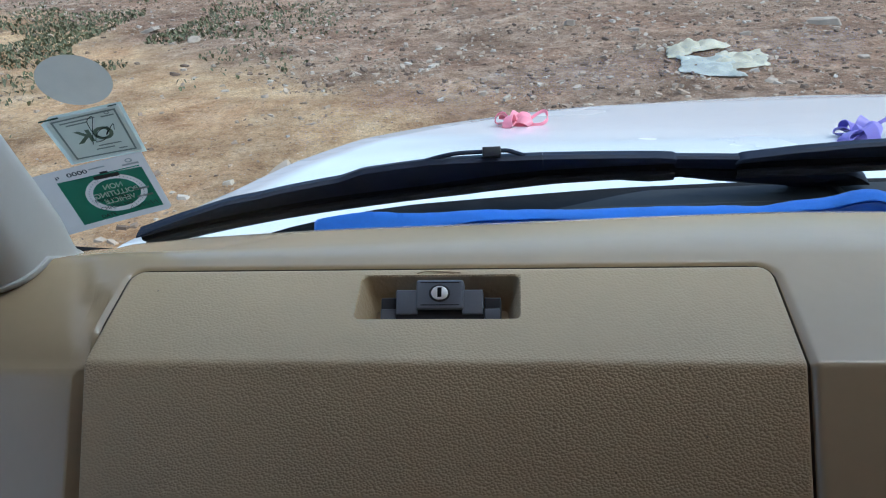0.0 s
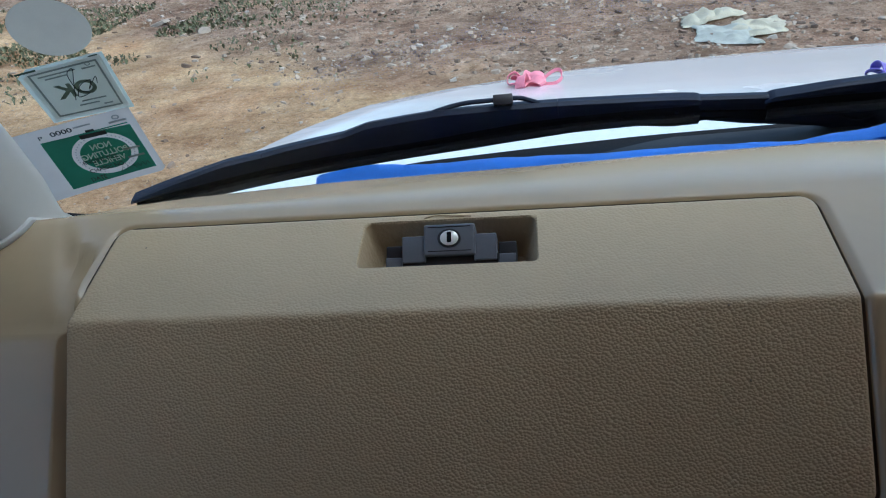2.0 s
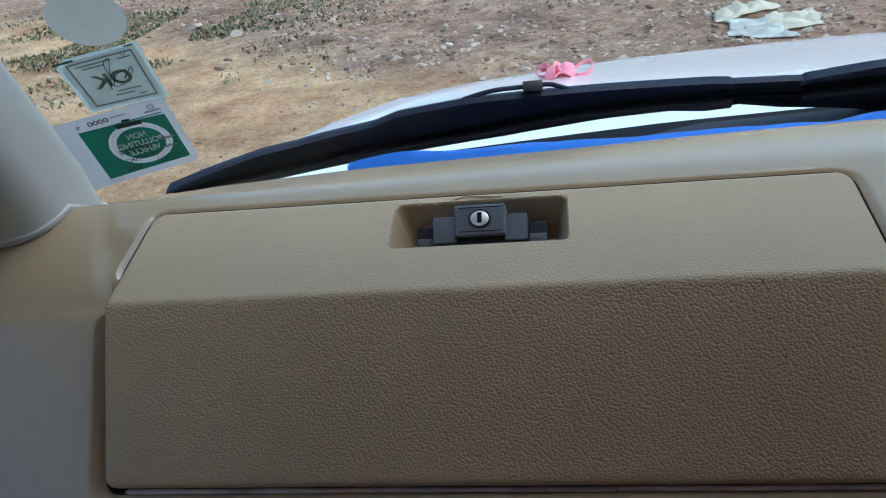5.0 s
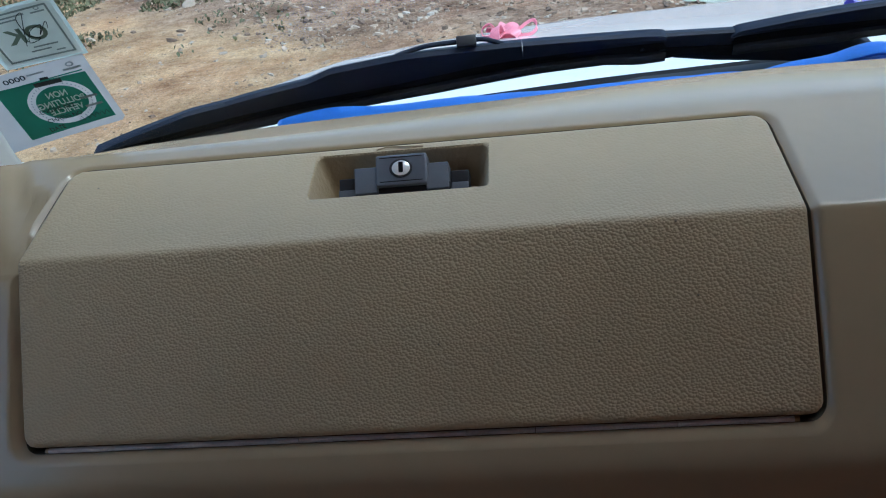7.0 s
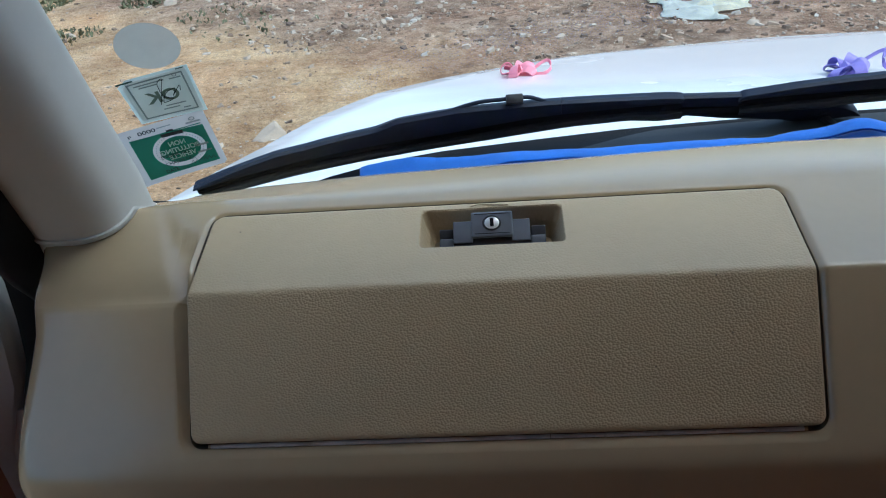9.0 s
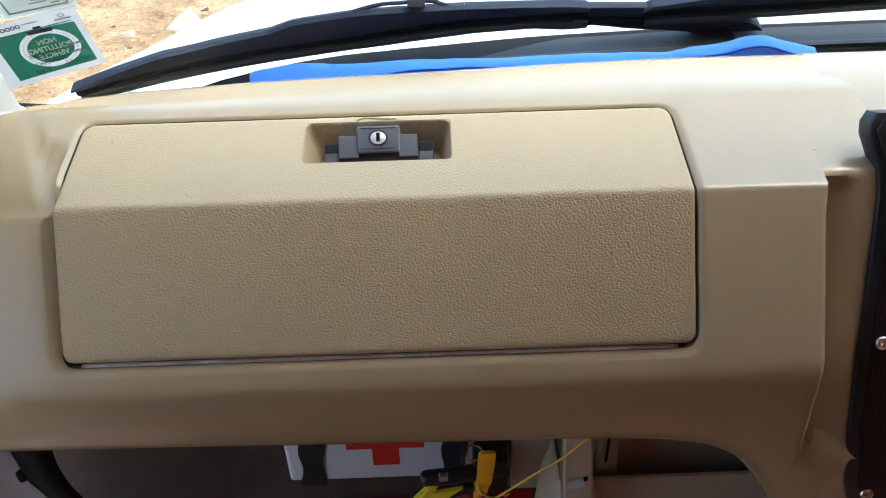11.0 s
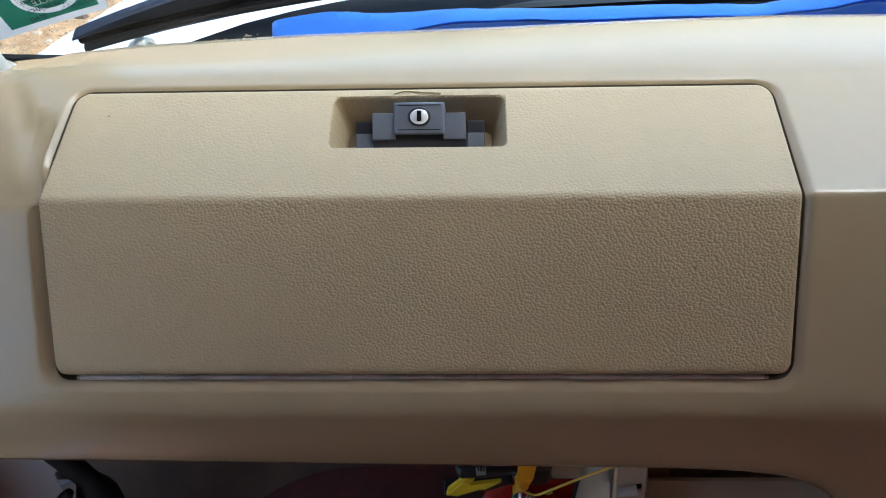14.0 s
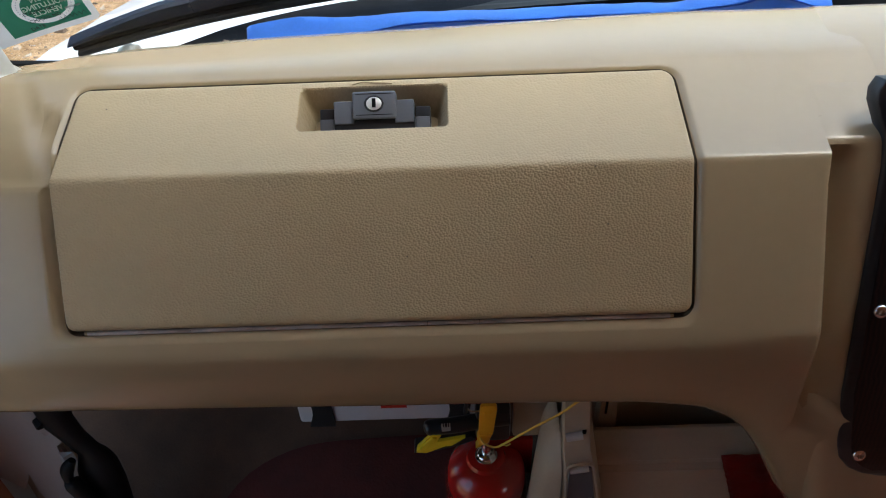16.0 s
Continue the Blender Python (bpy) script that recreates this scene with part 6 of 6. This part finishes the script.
def build_post():
    """Beige moulded post between foot well and engine cover, with two steel pins in it."""
    b = empty("latch_bracket", "beige moulded post with two steel pins and a pocket", "bracket", at=(0.15, 0.58, 1.06))
    rows = []
    for z, y, x0, x1 in ((1.06, 0.535, 0.140, 0.200), (1.25, 0.528, 0.143, 0.192), (1.345, 0.522, 0.146, 0.186), (1.40, 0.520, 0.1445, 0.176), (1.43, 0.525, 0.1410, 0.1690), (1.49, 0.538, 0.1400, 0.1655), (1.56, 0.555, 0.1385, 0.1640), (1.66, 0.58, 0.137, 0.163)):
        rows.append([(x0 + 0.012, y + 0.045, z), (x0, y + 0.003, z), (x0 + 0.002, y, z), (x1 - 0.002, y, z), (x1, y + 0.003, z), (x1 + 0.004, y + 0.045, z)])
    part("post_body", loft(rows), M_LOWER, b, "dull beige moulding", sharp=45)
    part("pin", tube([(0.1440, 0.5265, 1.4475), (0.1590, 0.5265, 1.4505)], 0.0040, 14), M_PIN, b, "steel pin")
    # black chip that paints the shadow at the pin's end
    part("pin_shadow", prism([(0.1585, 1.4450), (0.1625, 1.4455), (0.1625, 1.4540), (0.1585, 1.4535)], 0.5290, 0.5345), M_SLOT, b, "black strip for a shaded slot")
    part("pin", tube([(0.1480, 0.5130, 1.4155), (0.1650, 0.5130, 1.4190)], 0.0042, 14), M_PIN, b, "steel pin")
    part("guard", tube(smooth_path([(0.1490, 0.516, 1.325), (0.1460, 0.512, 1.390), (0.1450, 0.510, 1.4215), (0.1530, 0.509, 1.4305), (0.1670, 0.510, 1.4270), (0.1730, 0.512, 1.400), (0.1850, 0.515, 1.325)], 5), 0.0016, 8), M_LOWER, b, "raised guard rim")
    part("pocket", prism([(0.1500, 1.330), (0.1490, 1.408), (0.1690, 1.411), (0.1800, 1.330)], 0.5170, 0.526), M_LATCH, b, "dark grey pocket")
    for x, z in ((0.1590, 1.352), (0.1720, 1.354)):
        part("bolt", lathe([(0.0040, 0.0), (0.0045, 0.002), (0.0030, 0.0035), (0.0001, 0.0036)], (x, 0.517, z), (0, -1, 0.3), 10), M_HINGE, b, "dull bolt")
    flank = []
    for z, x in ((1.06, 0.100), (1.25, 0.112), (1.341, 0.118), (1.375, 0.1200), (1.390, 0.1220), (1.406, 0.1270), (1.417, 0.1335), (1.423, 0.1400)):
        d = 0.030 * ease(z, 1.385, 1.43)
        flank.append([(min(0.14, x + 0.012), 0.60, z), (x, 0.548 + d, z), (x + 0.003, 0.534 + d, z), (x + 0.010 if x < 0.13 else 0.1405, 0.525 + d, z), (0.1430, 0.521 + d, z), (0.1430, 0.60, z)])
    part("flank", loft(flank), M_LOWER, b, "rounded flank", sharp=60)
    part("recess_panel", block((0.128, 0.606, 1.49), (0.050, 0.008, 0.30), (0, 0, 0), 0.003), M_LOWER, b, "recessed beige panel")
    return b


build_post().location += Vector((0.007, 0, -0.005))


def build_engine_cover():
    """Stepped beige cover that fills the middle of the cab below the dashboard."""
    cover = empty("engine_cover", "dull beige stepped engine cover in the foot well", "cover", at=(0.55, 0.6, 1.06))
    prof = [(0.60, 1.355), (0.570, 1.357), (0.566, 1.380), (0.5645, 1.410), (0.5620, 1.4150), (0.5580, 1.4158), (0.5535, 1.4120), (0.549, 1.405), (0.5460, 1.4000), (0.5410, 1.3960), (0.5392, 1.3905), (0.5425, 1.3850), (0.5420, 1.3800), (0.5360, 1.3760), (0.5375, 1.3690), (0.535, 1.33), (0.532, 1.06)]
    xs = (0.1715, 0.1735, 0.178, 0.24, 0.34, 0.60, 0.95)
    rows = [[(x, y + (0.006 if x < 0.172 else 0.001 if x < 0.175 else 0), z) for y, z in prof] + [(x, 0.78, 1.06), (x, 0.78, 1.355)] for x in xs]
    part("lower_cover", loft(rows), M_LOWER, cover, "dull beige ribbed lower cover", sharp=35)
    rows = [[(x, 0.602, 1.66), (x, 0.594, 1.52), (x, 0.586, 1.365), (x, 0.590, 1.358), (x, 0.66, 1.358), (x, 0.66, 1.66)] for x in xs]
    part("upper_cover", loft(rows), M_LOWER, cover, "shaded beige upper cover", sharp=35)
    part("catch", prism([(0.186, 1.45), (0.184, 1.400), (0.188, 1.389), (0.204, 1.3905), (0.203, 1.400), (0.200, 1.45), (0.199, 1.60), (0.187, 1.60)], 0.572, 0.592), M_LOWER, cover, "moulded catch")
    part("catch_slot", prism([(0.1895, 1.425), (0.1915, 1.425), (0.1915, 1.56), (0.1895, 1.56)], 0.5702, 0.5725), M_SLOT, cover, "black strip for a shaded slot")
    return cover


build_engine_cover().location += Vector((0.006, 0, -0.009))


def build_red_mat():
    rows = []
    for i in range(34):
        x = 0.2975 + 0.005 * i
        row = []
        for k in range(30):
            s = k / 29
            y, z = 0.5370 - 0.030 * s ** 1.3, 1.4000 - 0.12 * s
            w = noise.noise(Vector((x * 170, z * 170, 2))) + 0.6 * noise.noise(Vector((x * 420, z * 420, 5)))
            row.append((x - 0.0025 + 0.036 * s + 0.0012 * noise.noise(Vector((0, k * 0.8, 1))), y - 0.0022 * abs(w), z + 0.001 * w))
        rows.append(row)
    bm = loft(rows, closed=False)
    bmesh.ops.solidify(bm, geom=bm.faces[:], thickness=-0.004)
    return thing("red_mat", bm, M_REDMAT, "bright red looped vinyl mat over the engine cover", "mat", sharp=70)


build_red_mat().location += Vector((0.009, 0, -0.009))


def build_kick():
    """Pale folded lining at the door side and the black cable boot that crosses it."""
    lining = empty("kick_panel", "pale grey plastic kick panel with a torn folded edge", "panel", at=(-0.42, 0.61, 1.06))
    big = [(-0.50, 1.60), (-0.376, 1.60), (-0.380, 1.40), (-0.364, 1.365), (-0.384, 1.345), (-0.385, 1.30), (-0.391, 1.255), (-0.395, 1.12), (-0.420, 1.12), (-0.437, 1.257), (-0.4345, 1.294), (-0.450, 1.262), (-0.476, 1.298), (-0.50, 1.33)]
    part("lining_sheet", prism(big, 0.606, 0.610), M_KICK, lining, "pale grey sheet", sharp=20)
    part("lining_fold", loft([[(-0.412, 0.6055, 1.60), (-0.404, 0.600, 1.60), (-0.390, 0.6055, 1.60)], [(-0.408, 0.6055, 1.43), (-0.398, 0.599, 1.425), (-0.384, 0.6055, 1.42)], [(-0.392, 0.6055, 1.375), (-0.386, 0.602, 1.372), (-0.378, 0.6055, 1.37)]]), M_KICK, lining, "raised fold", sharp=20)
    part("lining_fold", loft([[(-0.386, 0.6055, 1.335), (-0.378, 0.598, 1.335), (-0.370, 0.6055, 1.335)], [(-0.392, 0.6055, 1.29), (-0.382, 0.596, 1.285), (-0.370, 0.6055, 1.28)], [(-0.395, 0.6055, 1.20), (-0.384, 0.600, 1.20), (-0.372, 0.6055, 1.20)]]), M_KICK, lining, "", sharp=20)
    part("sill", prism([(-0.50, 1.06), (-0.405, 1.06), (-0.405, 1.34), (-0.50, 1.34)], 0.640, 0.655), M_LOWER, lining, "beige sill behind the lining")
    h = empty("cable_boot", "black rubber cable boot and harness beside the kick panel", "cable boot", at=(-0.35, 0.59, 1.06))
    rings = []
    for z, a, b in ((1.66, -0.367, -0.322), (1.50, -0.369, -0.328), (1.417, -0.3665, -0.334), (1.39, -0.357, -0.331), (1.366, -0.349, -0.324), (1.352, -0.354, -0.317), (1.338, -0.359, -0.3135), (1.30, -0.366, -0.315), (1.255, -0.374, -0.321), (1.18, -0.378, -0.316), (1.07, -0.380, -0.310)):
        c, r = (a + b) / 2, (b - a) / 2
        rings.append([(c + r * math.cos(2 * math.pi * k / 16), 0.588 + 0.7 * r * math.sin(2 * math.pi * k / 16), z + 0.004 * math.cos(2 * math.pi * k / 16)) for k in range(16)])
    part("boot", loft(rings), M_SEAL, h, "wrinkled black rubber boot", sharp=60)
    part("boot_rim", tube([(-0.368, 0.585, 1.424), (-0.362, 0.578, 1.421)], 0.005, 8), M_SEAL, h)
    part("connector", tube(smooth_path([(-0.347, 0.572, 1.3700), (-0.3545, 0.568, 1.3600), (-0.3560, 0.564, 1.3460), (-0.3515, 0.562, 1.3380), (-0.3455, 0.560, 1.318), (-0.3425, 0.558, 1.293), (-0.3405, 0.558, 1.284)], 4), [0.004, 0.005, 0.006, 0.0068, 0.0072, 0.0070, 0.0062, 0.0056, 0.0052] + [0.0072, 0.0085] + [0.0092] * 13 + [0.006], 12), M_SEAL, h, "glossy black connector")
    return lining, h


for trim_piece in build_kick():
    trim_piece.location.z -= 0.010
